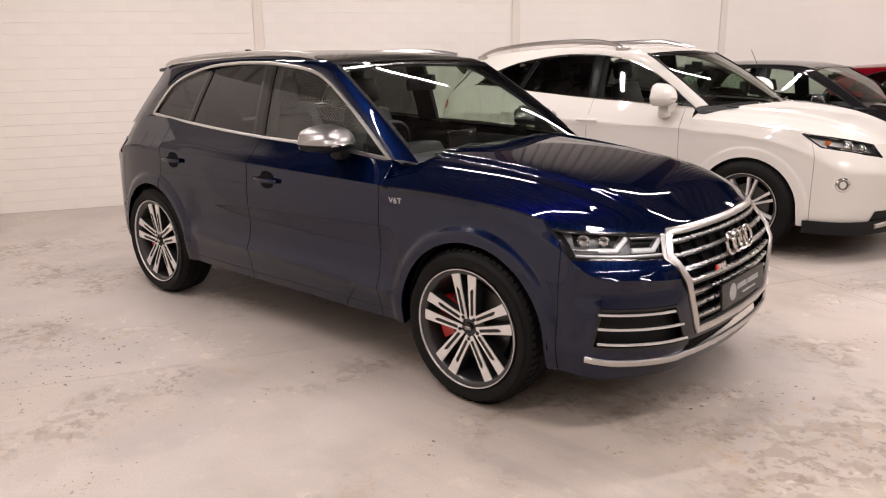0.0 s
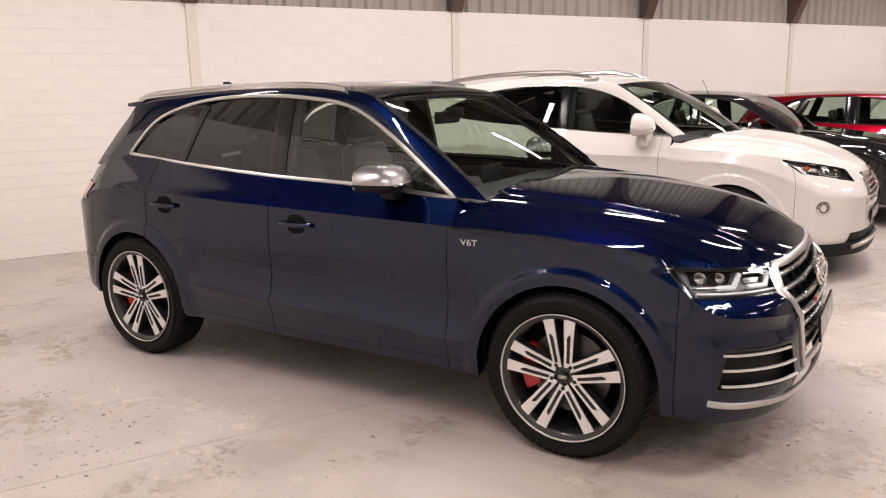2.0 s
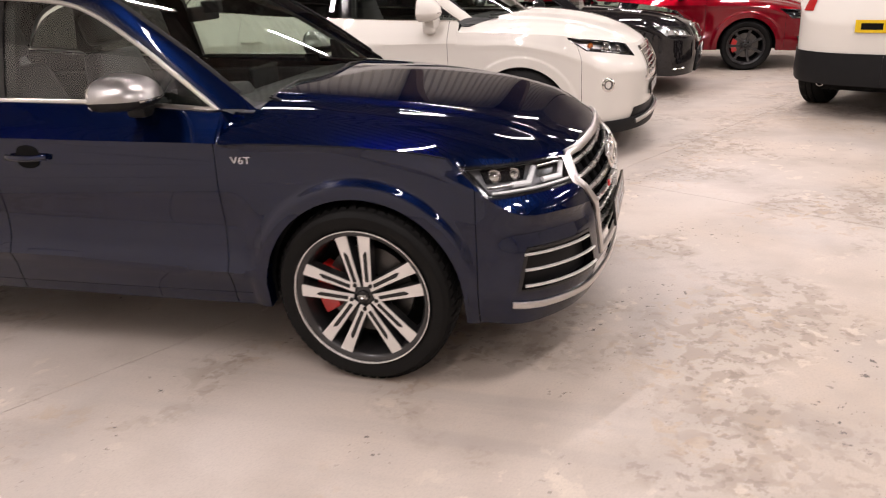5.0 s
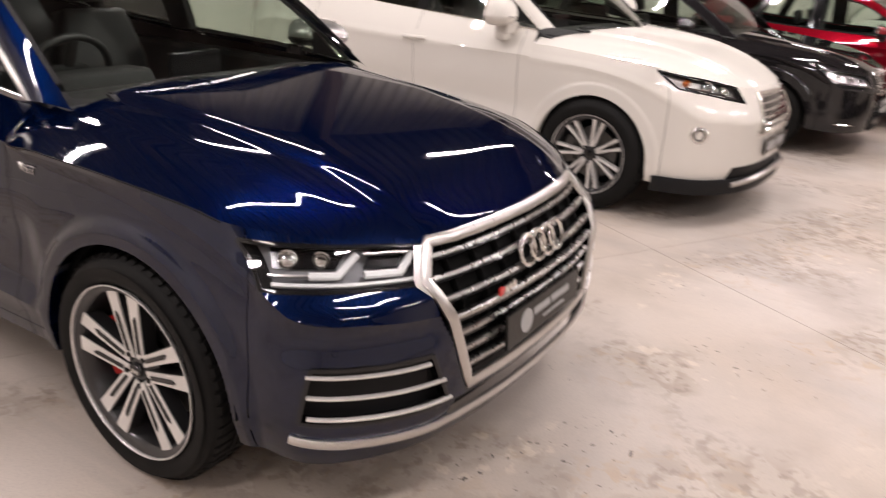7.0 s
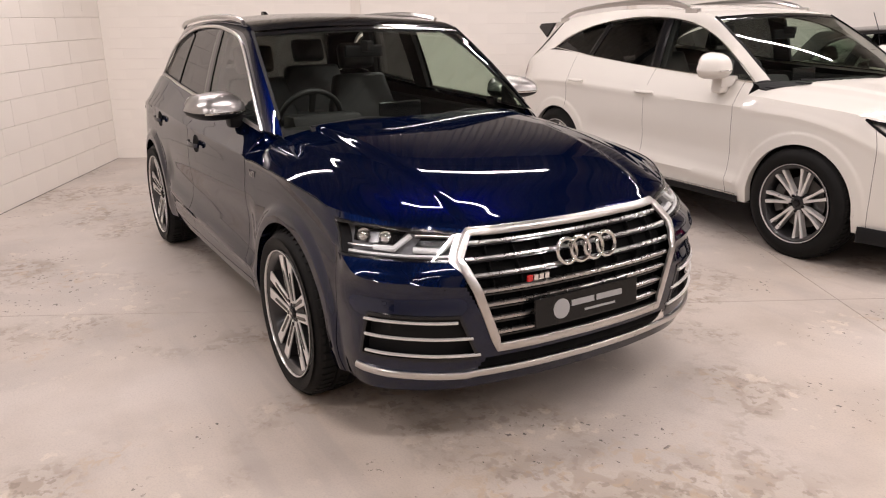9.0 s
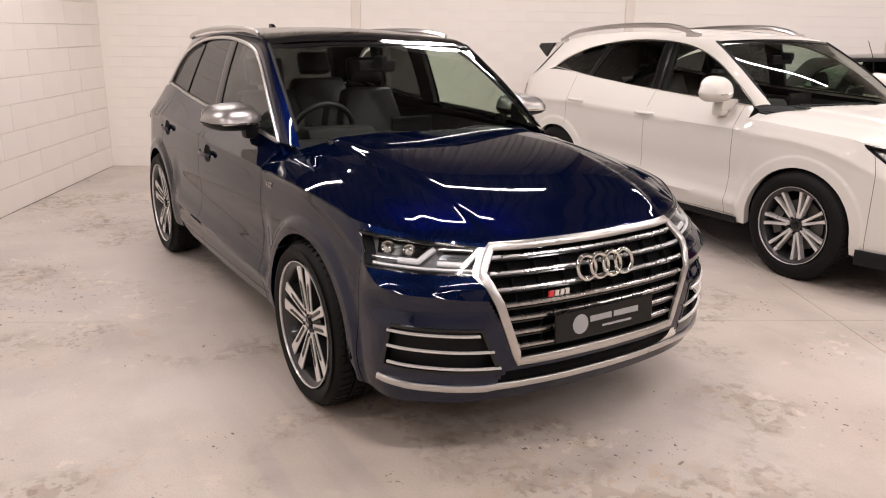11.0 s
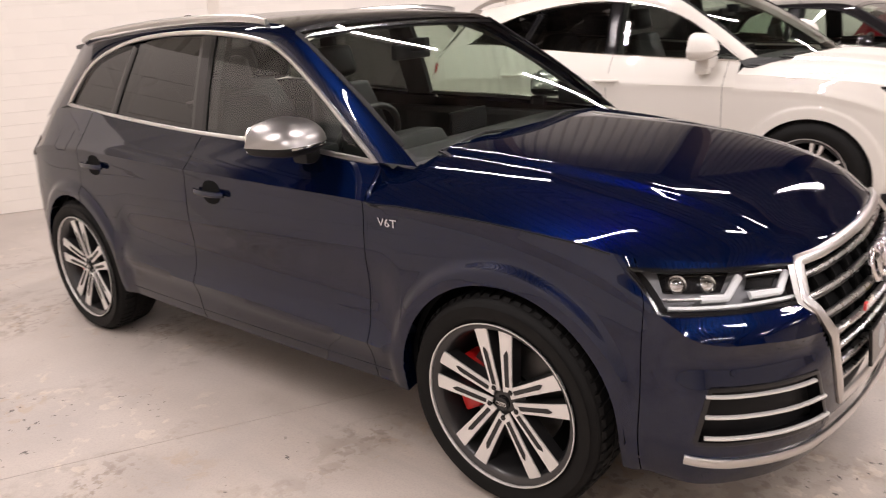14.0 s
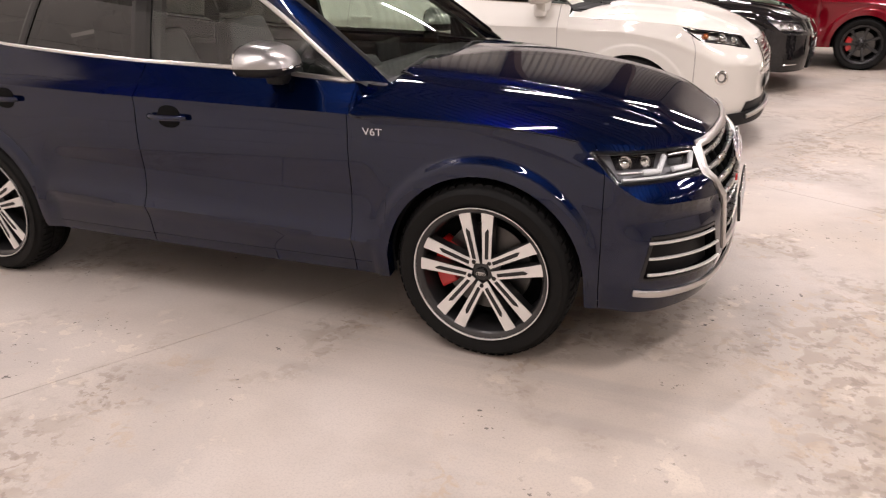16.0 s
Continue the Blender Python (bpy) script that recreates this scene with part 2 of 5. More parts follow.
def sweep(bm, pts, ups, w, h, closed=False, taper=None):
    """A bar of rectangular section with chamfered top along points; ups are the outward normals."""
    pts = [Vector(p) for p in pts]
    n = len(pts)
    rows = []
    for i, p in enumerate(pts):
        a, b = (pts[(i - 1) % n], pts[(i + 1) % n]) if closed else (pts[max(i - 1, 0)], pts[min(i + 1, n - 1)])
        t = (b - a).normalized()
        u = Vector(ups[i] if isinstance(ups, list) else ups)
        s = t.cross(u).normalized()
        u = s.cross(t).normalized()
        k = taper(i / max(n - 1, 1)) if taper else 1.0
        ww, hh = w * k / 2, h
        rows.append([p + s * x * ww + u * y * hh for x, y in ((-1, -0.4), (-1, 0.55), (-0.55, 1), (0.55, 1), (1, 0.55), (1, -0.4))])
    vs = [[bm.verts.new(q) for q in r] for r in rows]
    for i in range(n if closed else n - 1):
        for j in range(6):
            bm.faces.new((vs[i][j], vs[(i + 1) % n][j], vs[(i + 1) % n][(j + 1) % 6], vs[i][(j + 1) % 6]))
    if not closed:
        bm.faces.new(vs[0]), bm.faces.new(vs[-1][::-1])


def tube(bm, pts, r, n=8, closed=False):
    pts = [Vector(p) for p in pts]
    k = len(pts)
    rows = []
    for i, p in enumerate(pts):
        a, b = (pts[(i - 1) % k], pts[(i + 1) % k]) if closed else (pts[max(i - 1, 0)], pts[min(i + 1, k - 1)])
        t = (b - a).normalized()
        s = t.cross(Vector((0.13, 0.21, 0.97))).normalized()
        u = s.cross(t)
        rows.append([p + (s * math.cos(x) + u * math.sin(x)) * r for x in [2 * math.pi * j / n for j in range(n)]])
    vs = [[bm.verts.new(q) for q in row] for row in rows]
    for i in range(k if closed else k - 1):
        for j in range(n):
            bm.faces.new((vs[i][j], vs[(i + 1) % k][j], vs[(i + 1) % k][(j + 1) % n], vs[i][(j + 1) % n]))
    if not closed:
        bm.faces.new(vs[0][::-1]), bm.faces.new(vs[-1])


def prism(bm, outline, y0, y1, m=None, bevel=0.0):
    """A plate with an (x, z) outline between two y planes."""
    a = [bm.verts.new((x, y0, z)) for x, z in outline]
    b = [bm.verts.new((x, y1, z)) for x, z in outline]
    n = len(a)
    fs = [bm.faces.new(a), bm.faces.new(b[::-1])]
    fs += [bm.faces.new((a[i], b[i], b[(i + 1) % n], a[(i + 1) % n])) for i in range(n)]
    vs = a + b
    bmesh.ops.recalc_face_normals(bm, faces=fs)
    if bevel:
        r = bmesh.ops.bevel(bm, geom=list({e for f in fs for e in f.edges}), offset=bevel, segments=2, affect="EDGES", profile=0.6)
        vs = list({v for f in r["faces"] for v in f.verts} | {v for v in vs if v.is_valid})
    if m is not None:
        bmesh.ops.transform(bm, matrix=m, verts=vs)
    return vs


def curve(pts, us):
    """A smooth curve through control points, at the index parameters us."""
    p = np.array(pts, float)
    n = len(p)
    tang = np.zeros_like(p)
    tang[1:-1] = (p[2:] - p[:-2]) / 2
    tang[0], tang[-1] = p[1] - p[0], p[-1] - p[-2]
    u = np.clip(np.asarray(us, float), 0, n - 1)
    i = np.minimum(u.astype(int), n - 2)
    t = (u - i)[:, None] if p.ndim > 1 else u - i
    h00, h10, h01, h11 = 2 * t**3 - 3 * t**2 + 1, t**3 - 2 * t**2 + t, -2 * t**3 + 3 * t**2, t**3 - t**2
    return h00 * p[i] + h10 * tang[i] + h01 * p[i + 1] + h11 * tang[i + 1]


def smooth01(x):
    x = np.clip(x, 0, 1)
    return x * x * (3 - 2 * x)


# ---- room ----
def in_room(bm):
    bmesh.ops.transform(bm, matrix=ROOM, verts=bm.verts[:])
    return bm


def structure(name, bm, material, label, category):
    return tagged(part(name, in_room(bm), material), label, category, kind="structure")


def build_room():
    bm = bmesh.new()
    box(bm, (-0.3, -0.3, -0.30), (ROOM_DEPTH + 0.3, ROOM_LENGTH + 0.3, -0.012))
    floor = structure("floor", bm, M_GAP, "worn grey-beige painted concrete floor with dark slab joints", "floor")
    xs, ys = [0.0, 5.16, 10.3, ROOM_DEPTH], [0.0, 6.15, 11.2, ROOM_LENGTH]
    for i in range(3):
        for j in range(3):
            bm = bmesh.new()
            box(bm, (xs[i] + 0.0018, ys[j] + 0.0018, -0.2), (xs[i + 1] - 0.0018, ys[j + 1] - 0.0018, 0.0), None, 0.0015)
            part("slab", in_room(bm), M_FLOOR, floor)
    t = 0.25
    specs = [("wall_west", (-t, -t, 0), (-0.012, ROOM_LENGTH + t, WALL_TOP), M_WALL, "long white-painted block wall with shallow course joints"),
             ("wall_south", (0, -t, 0), (ROOM_DEPTH, -0.012, WALL_TOP), M_WALL, "white-painted concrete block wall"),
             ("wall_north", (0, ROOM_LENGTH, 0), (ROOM_DEPTH, ROOM_LENGTH + t, EAVES), M_WALL_END, "plain grey-beige painted end wall"),
             ("wall_east", (ROOM_DEPTH, -t, 0), (ROOM_DEPTH + t, ROOM_LENGTH + t, EAVES), M_WALL, "white-painted wall closing the hall")]
    walls = {}
    for name, lo, hi, m, label in specs:
        bm = bmesh.new()
        box(bm, lo, hi)
        walls[name] = structure(name, bm, m, label, "wall")
    # ribbed cladding above the two block walls
    for name, horizontal in (("cladding_west", False), ("cladding_south", True)):
        bm = bmesh.new()
        length = ROOM_DEPTH if horizontal else ROOM_LENGTH
        rows, s = [], 0.0
        while s < length:
            for ds, off in ((0.0, -0.10), (0.03, -0.06), (0.10, -0.06), (0.13, -0.10)):
                if s + ds <= length:
                    p = (s + ds, off) if horizontal else (off, s + ds)
                    rows.append([Vector((p[0], p[1], WALL_TOP - 0.1)), Vector((p[0], p[1], EAVES))])
            s += 0.2
        grid(bm, rows, flip=not horizontal)
        structure(name, bm, M_CLADDING, "beige ribbed metal cladding above the block wall", "cladding")
    # columns along the back wall, with a dark steel haunch above each
    for s in COLUMNS:
        bm = bmesh.new()
        box(bm, (-0.02, s - 0.055, 0), (0.018, s + 0.055, WALL_TOP), None, 0.006)
        structure("trim", bm, M_COLUMN, "cream-painted column edge in the block wall", "column")
        bm = bmesh.new()
        o = [(-0.05, WALL_TOP), (0.05, WALL_TOP), (0.9, EAVES), (-0.05, EAVES)]
        prism(bm, o, s - 0.08, s + 0.08)
        structure("beam", bm, M_STEEL, "brown-painted steel haunch above a column", "beam")
        bm = bmesh.new()
        box(bm, (0.0, s - 0.08, EAVES - 0.3), (ROOM_DEPTH, s + 0.08, EAVES - 0.02))
        structure("beam", bm, M_STEEL, "brown-painted steel roof beam", "beam")
    # corrugated roof sheet
    bm = bmesh.new()
    rows, s = [], -0.3
    while s < ROOM_LENGTH + 0.3:
        for ds, off in ((0.0, 0.0), (0.04, 0.05), (0.12, 0.05), (0.16, 0.0)):
            rows.append([Vector((x, s + ds, EAVES + off)) for x in (-0.3, ROOM_DEPTH / 2, ROOM_DEPTH + 0.3)])
        s += 0.25
    grid(bm, rows)
    structure("ceiling", bm, M_ROOF, "grey corrugated roof sheet", "ceiling")
    return walls


def strip_lamp(m, power):
    """A twin-tube batten: body, end caps and diffuser, with its light."""
    root = tagged(empty("strip_light", m), "white fluorescent strip light under the roof", "strip light", "strip lights")
    bm = bmesh.new()
    box(bm, (-0.9, -0.05, 0.0), (0.9, 0.05, 0.06), None, 0.008)
    part("body", bm, M_LAMPBODY, root)
    for x in (-0.9, 0.88):
        bm = bmesh.new()
        box(bm, (x, -0.055, -0.035), (x + 0.02, 0.055, 0.0), None, 0.004)
        part("end_cap", bm, M_LAMPBODY, root)
    for x in (-0.6, 0.6):
        bm = bmesh.new()
        tube(bm, [(x, 0, 0.05), (x, 0, 0.3), (x, 0, 0.57)], 0.006, 6)
        part("hanger", bm, M_STEEL, root)
    data = bpy.data.lights.new("tube", "AREA")
    data.shape, data.size, data.size_y, data.energy, data.color = "RECTANGLE", 1.74, 0.06, power, LAMP_COLOUR
    lamp = new("tube_light", data)
    lamp.parent = root
    lamp.matrix_basis = pose(0, 0, -0.012)
    return root


WALLS = build_room()
for row_x, shift, share in ((2.3, 0.35, 1.2), (5.2, -0.2, 1.1), (8.2, 0.3, 1.0), (11.4, 0.0, 0.8)):
    for k in range(5):
        strip_lamp(ROOM @ pose(row_x, 1.0 + shift + 3.35 * k, EAVES - 0.55, 0, 0, 90), LAMP_POWER * share)


def block_mesh(name, length, height, gap_x, gap_z, c, depth=0.012):
    """One wall block: a face with chamfered edges, standing out from the joint plane. Face looks along +x."""
    l, h = length / 2 - gap_x, height / 2 - gap_z
    cy = c if gap_x > 0.001 else 0.0
    q = [[(0, y, z) for y, z in ((-l, -h), (l, -h), (l, h), (-l, h))], [(depth - c, y, z) for y, z in ((-l, -h), (l, -h), (l, h), (-l, h))],
         [(depth, y, z) for y, z in ((-l + cy, -h + c), (l - cy, -h + c), (l - cy, h - c), (-l + cy, h - c))]]
    vs = [p for ring in q for p in ring]
    fs = [(8, 9, 10, 11)] + [(k * 4 + i, k * 4 + (i + 1) % 4, k * 4 + 4 + (i + 1) % 4, k * 4 + 4 + i) for k in range(2) for i in range(4)]
    me = bpy.data.meshes.new(name)
    me.from_pydata(vs, [], fs)
    me.materials.append(M_WALL)
    return me


def lay_blocks(wall, length, height, run, near, gap_x, gap_z, chamfer, place):
    """Courses of blocks along a wall: those up to near as parts, the rest joined."""
    rng = random.Random(7)
    me = block_mesh("block", length, height, gap_x, gap_z, chamfer)
    rest_v, rest_f = [], []
    base_v, base_f = [v.co.copy() for v in me.vertices], [tuple(p.vertices) for p in me.polygons]
    rows = int(WALL_TOP / height)
    for r in range(rows):
        s = length / 2 if r % 2 else 0.0
        while s < run - 0.01:
            a, b = max(s - length / 2, 0.0), min(s + length / 2, run)
            mid, k = (a + b) / 2, (b - a) / length
            m = place(mid, (r + 0.5) * height, rng.uniform(-0.0012, 0.0012), rng.uniform(-0.25, 0.25)) @ Matrix.Diagonal((1, k, 1, 1))
            if k > 0.2:
                if mid < near:
                    ob = new("block", me)
                    ob.parent, ob.matrix_basis = wall, m
                else:
                    n = len(rest_v)
                    rest_v += [m @ v for v in base_v]
                    rest_f += [tuple(i + n for i in f) for f in base_f]
            s += length
    me = bpy.data.meshes.new("block_rest")
    me.from_pydata(rest_v, [], rest_f)
    me.materials.append(M_WALL)
    ob = new("block_courses", me)
    ob.parent = wall
    tagged(ob, "", "", "", "stuff")


def poster(x, z0, w, h, blotch):
    root = tagged(empty("poster", ROOM @ pose(x, ROOM_LENGTH - 0.004, z0)), "white paper poster with a small grey print on the end wall", "poster", "posters")
    bm = bmesh.new()
    box(bm, (0, -0.004, 0), (w, 0.0, h))
    part("sheet", bm, M_PAPER, root)
    if blotch:
        bm = bmesh.new()
        prism(bm, [(0.09, h - 0.08), (0.20, h - 0.07), (0.23, h - 0.20), (0.20, h - 0.26), (0.08, h - 0.25)], -0.006, -0.004)
        part("print", bm, M_GREYPRINT, root)


# ---- cars ----
def soft(x):
    x = min(max(x, 0.0), 1.0)
    return x * x * (3 - 2 * x)


def facing(bm, way):
    """Turn all faces so that they look along way."""
    bm.normal_update()
    if sum((f.normal.dot(way) * f.calc_area() for f in bm.faces)) < 0:
        bmesh.ops.reverse_faces(bm, faces=bm.faces[:])


class Shell:
    """The outer skin of a car: x forward from the front axle, y to its left, z up.
    low: plan outline at bumper height, rear centre to front centre (x, half width);
    top: the upper edge of the skin at the same places (x, half width, z); shoulder: height of the crease there."""

    def __init__(self, spec):
        self.spec = spec
        self.low, self.top, self.sh = spec["low"], spec["top"], spec["shoulder"]
        n = len(self.low)
        self.uu = np.linspace(0, n - 1, 1200)
        self.pl, self.pt = curve(self.low, self.uu), curve(self.top, self.uu)
        self.zs = curve(self.sh, self.uu)
        g = np.gradient(self.pl, axis=0)
        self.nr = np.stack([g[:, 1], -g[:, 0]], 1)
        self.nr /= np.linalg.norm(self.nr, axis=1)[:, None]
        self.nr *= -1
        self.nr[:, 1] = np.abs(self.nr[:, 1])
        self.axles = (0.0, -spec["wheelbase"])
        self.arch, self.zc = spec["arch"], spec["tyre"] - 0.01 + spec.get("sink", 0.0)
        self.flare = spec.get("flare", 0.012)
        both = np.column_stack([self.pl, self.pt, self.nr, self.zs])
        self.table, self.step = [tuple(map(float, r)) for r in both], 1199 / (n - 1)
        self.zbot = [float(z) for z in curve(spec["bottom"], self.uu)]
        self.wide = float(self.pl[:, 1].max())
        self.side_from = int(np.argmax(self.pl[:, 1] > 0.8 * self.wide))
        self.memo = {}

    def look_up(self, u):
        """Plan x, y; top x, y, z; normal x, y; shoulder height at a station."""
        f = min(max(u * self.step, 0.0), 1198.999)
        i = int(f)
        f -= i
        a, b = self.table[i], self.table[i + 1]
        return [p + (q - p) * f for p, q in zip(a, b)]

    def u_of(self, x, y):
        """The station whose outline comes nearest to a plan point."""
        y = abs(y)
        return float(self.uu[np.argmin(np.hypot(self.pl[:, 0] - x, self.pl[:, 1] - y))])

    def u_side(self, x):
        """The station on the flank at x."""
        k = self.side_from
        return float(np.interp(x, self.pl[k:, 0], self.uu[k:]))

    def bottom(self, u):
        x, y = self.look_up(u)[:2]
        z = self.zbot[min(int(u * self.step), 1199)]
        for c in self.axles:
            if abs(x - c) < self.arch and y > 0.7:
                z = max(z, self.zc + math.sqrt(self.arch**2 - (x - c) ** 2))
        return z

    def at(self, u, z, off=0.0, side=-1):
        """The skin's point at a station and height, moved out by off."""
        px, py, tx, ty, tz, nx, ny, zs = self.look_up(u)
        w = min(max((z - zs) / max(tz - zs, 1e-3), 0.0), 1.0) ** self.spec.get("round", 1.25)
        o, x, wb = off, px, self.spec["wheelbase"]
        flank = soft((py - 0.85 * self.wide) / 0.08) * soft((0.55 - x) / 0.1)
        if z < 0.42:
            o -= 0.035 * ((0.42 - z) / 0.18) ** 2
        door = soft((x + wb - 0.45) / 0.12) * soft((-0.42 - x) / 0.12)
        if door:
            zk = 0.44 - 0.035 * (x + 0.6)
            o += door * (0.027 * max(0.0, 1 - abs(z - zk) / 0.075) ** 1.4 - 0.016 * math.exp(-(((z - 0.64) / 0.10) ** 2)))
        scoop = self.spec.get("scoop", 0.0) * soft((x - 0.50) / 0.14) * soft((py - 0.50) / 0.08)
        if scoop:
            o += scoop * (0.35 * math.exp(-(((z - 0.715) / 0.018) ** 2)) - math.exp(-(((z - 0.625) / 0.05) ** 2)))
        if flank:
            o -= flank * self.spec.get("tumble", 0.0) * min(max((z - 0.6) / (zs - 0.6), 0.0), 1.0) ** 2 * (1 - w)
            o += flank * self.spec.get("crease", 0.013) * max(0.0, 1 - abs(z - zs) / 0.045) ** 1.3
            for c in self.axles:
                o += flank * self.flare * soft((self.arch + 0.088 - math.hypot(x - c, z - self.zc)) / self.spec.get("flare_ramp", 0.022))
        return Vector((px + (tx - px) * w + nx * o, side * (py + (ty - py) * w + ny * o), z))

    def normal(self, u, z, side=-1):
        a, b = self.at(u - 0.02, z, 0, side), self.at(u + 0.02, z, 0, side)
        c, d = self.at(u, z - 0.01, 0, side), self.at(u, z + 0.01, 0, side)
        n = (b - a).cross(d - c)
        if n.y * side < 0 and abs(n.y) > abs(n.x):
            n = -n
        if abs(n.x) >= abs(n.y):
            mid = self.at(u, z, 0, side).x > -self.spec["wheelbase"] / 2
            if (n.x > 0) != mid:
                n = -n
        return n.normalized()

    def bar(self, bm, uz, w, h, off=0.0, side=-1, closed=False, taper=None):
        sweep(bm, [self.at(u, z, off, side) for u, z in uz], [self.normal(u, z, side) for u, z in uz], w, h, closed, taper)

    def patch(self, corners, n=16, m=6, off=0.0, side=-1, bow=0.0):
        """A grid over a four-cornered field of (u, z): top start, top end, low end, low start."""
        (a, b, c, d) = [np.array(q) for q in corners]
        rows = []
        for i in range(n + 1):
            s = i / n
            up, dn = a + (b - a) * s, d + (c - d) * s
            up = up + np.array([0, bow * math.sin(math.pi * s)])
            rows.append([self.at(*(dn + (up - dn) * (j / m)), off, side) for j in range(m + 1)])
        return rows

    def stations(self):
        us = list(np.arange(0, len(self.low) - 1 + 1e-6, 0.1)) + list(np.arange(self.u_side(0.42), len(self.low) - 1, 0.035))
        for c in self.axles:
            for k in range(33):
                us.append(self.u_side(c + self.arch * math.cos(math.pi * k / 32)))
        for x in self.spec["gaps"]:
            g = self.spec.get("gap_half", 0.0025)
            us += [self.u_side(x - g), self.u_side(x + g)]
        us = sorted(us)
        out = [us[0]]
        for u in us[1:]:
            if u - out[-1] > 1e-4:
                out.append(u)
        return out

    def rows_at(self, u, off=0.0, side=-1):
        q = self.look_up(u)
        zb, zt, zs = self.bottom(u), q[4], q[7]
        zs = min(max(zs, zb + 0.05), zt - 0.02)
        zz = list(np.linspace(zb, zs, 27)) + list(np.linspace(zs, zt, 13))[1:]
        return [(u, z) for z in zz]


def inside(poly, x, y):
    hit = False
    for i in range(len(poly)):
        (x0, y0), (x1, y1) = poly[i - 1], poly[i]
        if (y0 > y) != (y1 > y) and x < (x1 - x0) * (y - y0) / (y1 - y0) + x0:
            hit = not hit
    return hit


def skin_panels(sh, root, paint, names, openings):
    """The skin in panels with true gaps between, each side, and a dark liner behind."""
    us = sh.stations()
    rows = [sh.rows_at(u) for u in us]
    gaps = [sh.u_side(x) for x in sh.spec["gaps"]]
    for side in (-1, 1):
        for k, name in enumerate(names):
            lo = gaps[k - 1] if k else -1
            hi = gaps[k] if k < len(gaps) else 1e9
            idx = [i for i, u in enumerate(us) if lo + 1e-5 < u < hi - 1e-5]
            pts = [[sh.at(u, z, 0, side) for u, z in rows[i]] for i in idx]

            def keep(i, j):
                u = (us[idx[i]] + us[idx[i + 1]]) / 2
                z = (rows[idx[i]][j][1] + rows[idx[i + 1]][j + 1][1]) / 2
                return not any(inside(o, u, z) for o in openings)
            bm = bmesh.new()
            vs = grid(bm, pts, keep, flip=side > 0)
            # turn the lower edge in, so that arches and sills have thickness
            for i in range(len(idx) - 1):
                if vs[i][0].is_valid and vs[i + 1][0].is_valid:
                    e = [bm.verts.new(vs[j][0].co + Vector((0, -side * 0.05, 0.012))) for j in (i, i + 1)]
                    q = (vs[i][0], e[0], e[1], vs[i + 1][0])
                    bm.faces.new(q if side < 0 else q[::-1])
            bmesh.ops.remove_doubles(bm, verts=bm.verts[:], dist=0.0002)
            part(name, bm, paint, root, smooth=35)
        bm = bmesh.new()
        pts = [[sh.at(u, min(z, sh.look_up(u)[4] - 0.02), -0.078, side) for u, z in r] for u, r in zip(us, rows)]
        grid(bm, pts)
        part("inner_liner", bm, M_LINER, root)


def hood(sh, root, paint, x0, crown, dome=0.010, ridge=(0.60, 0.47)):
    """The bonnet from the cowl to the nose: crown lists (x, z) along the middle."""
    k = sh.u_side(x0)
    us = list(np.linspace(k, sh.uu[-1] - 0.03, 150))
    cx, cz = np.array(crown).T
    cc = curve(np.array(crown), np.linspace(0, len(crown) - 1, 200))
    rows = []
    for u in us:
        e = sh.look_up(u)[2:5]
        zc = float(np.interp(e[0], cc[:, 0], cc[:, 1]))
        row = []
        for j in range(-50, 51):
            t = j / 50
            ta = math.copysign(1 - (1 - abs(t)) ** 1.15, t) if t else 0.0
            y = e[1] * ta
            g = 1 - abs(ta) ** sh.spec.get("hood_power", 3.4)
            z = e[2] - 0.004 + (zc - e[2]) * g
            f = (e[0] - x0) / (cx[-1] - x0)
            yr = ridge[0] + (ridge[1] - ridge[0]) * f
            z += dome * soft((yr + 0.01 - abs(y)) / 0.038) * soft((0.98 - f) / 0.15) * min(1, max(0, (1 - abs(ta)) * 6))
            y2 = yr + 0.17 - 0.03 * f
            z += dome * 0.4 * soft((y2 + 0.03 - abs(y)) / 0.07) * soft((0.95 - f) / 0.25) * min(1, max(0, (1 - abs(ta)) * 8))
            bx = sh.spec["screen_base"]
            edge_x = bx[0] + (bx[3] - bx[0]) * (y / bx[2]) ** 2 - 0.015
            if abs(y) < bx[2] and e[0] < edge_x:
                z -= 0.10 * soft((edge_x - e[0]) / 0.016)
            row.append(Vector((e[0], y, z)))
        rows.append(row)
    # rolled rear edge
    rows.insert(0, [p + Vector((-0.012, 0, -0.03)) for p in rows[0]])
    bm = bmesh.new()
    grid(bm, rows, flip=True)
    return part("bonnet", bm, paint, root, smooth=28)


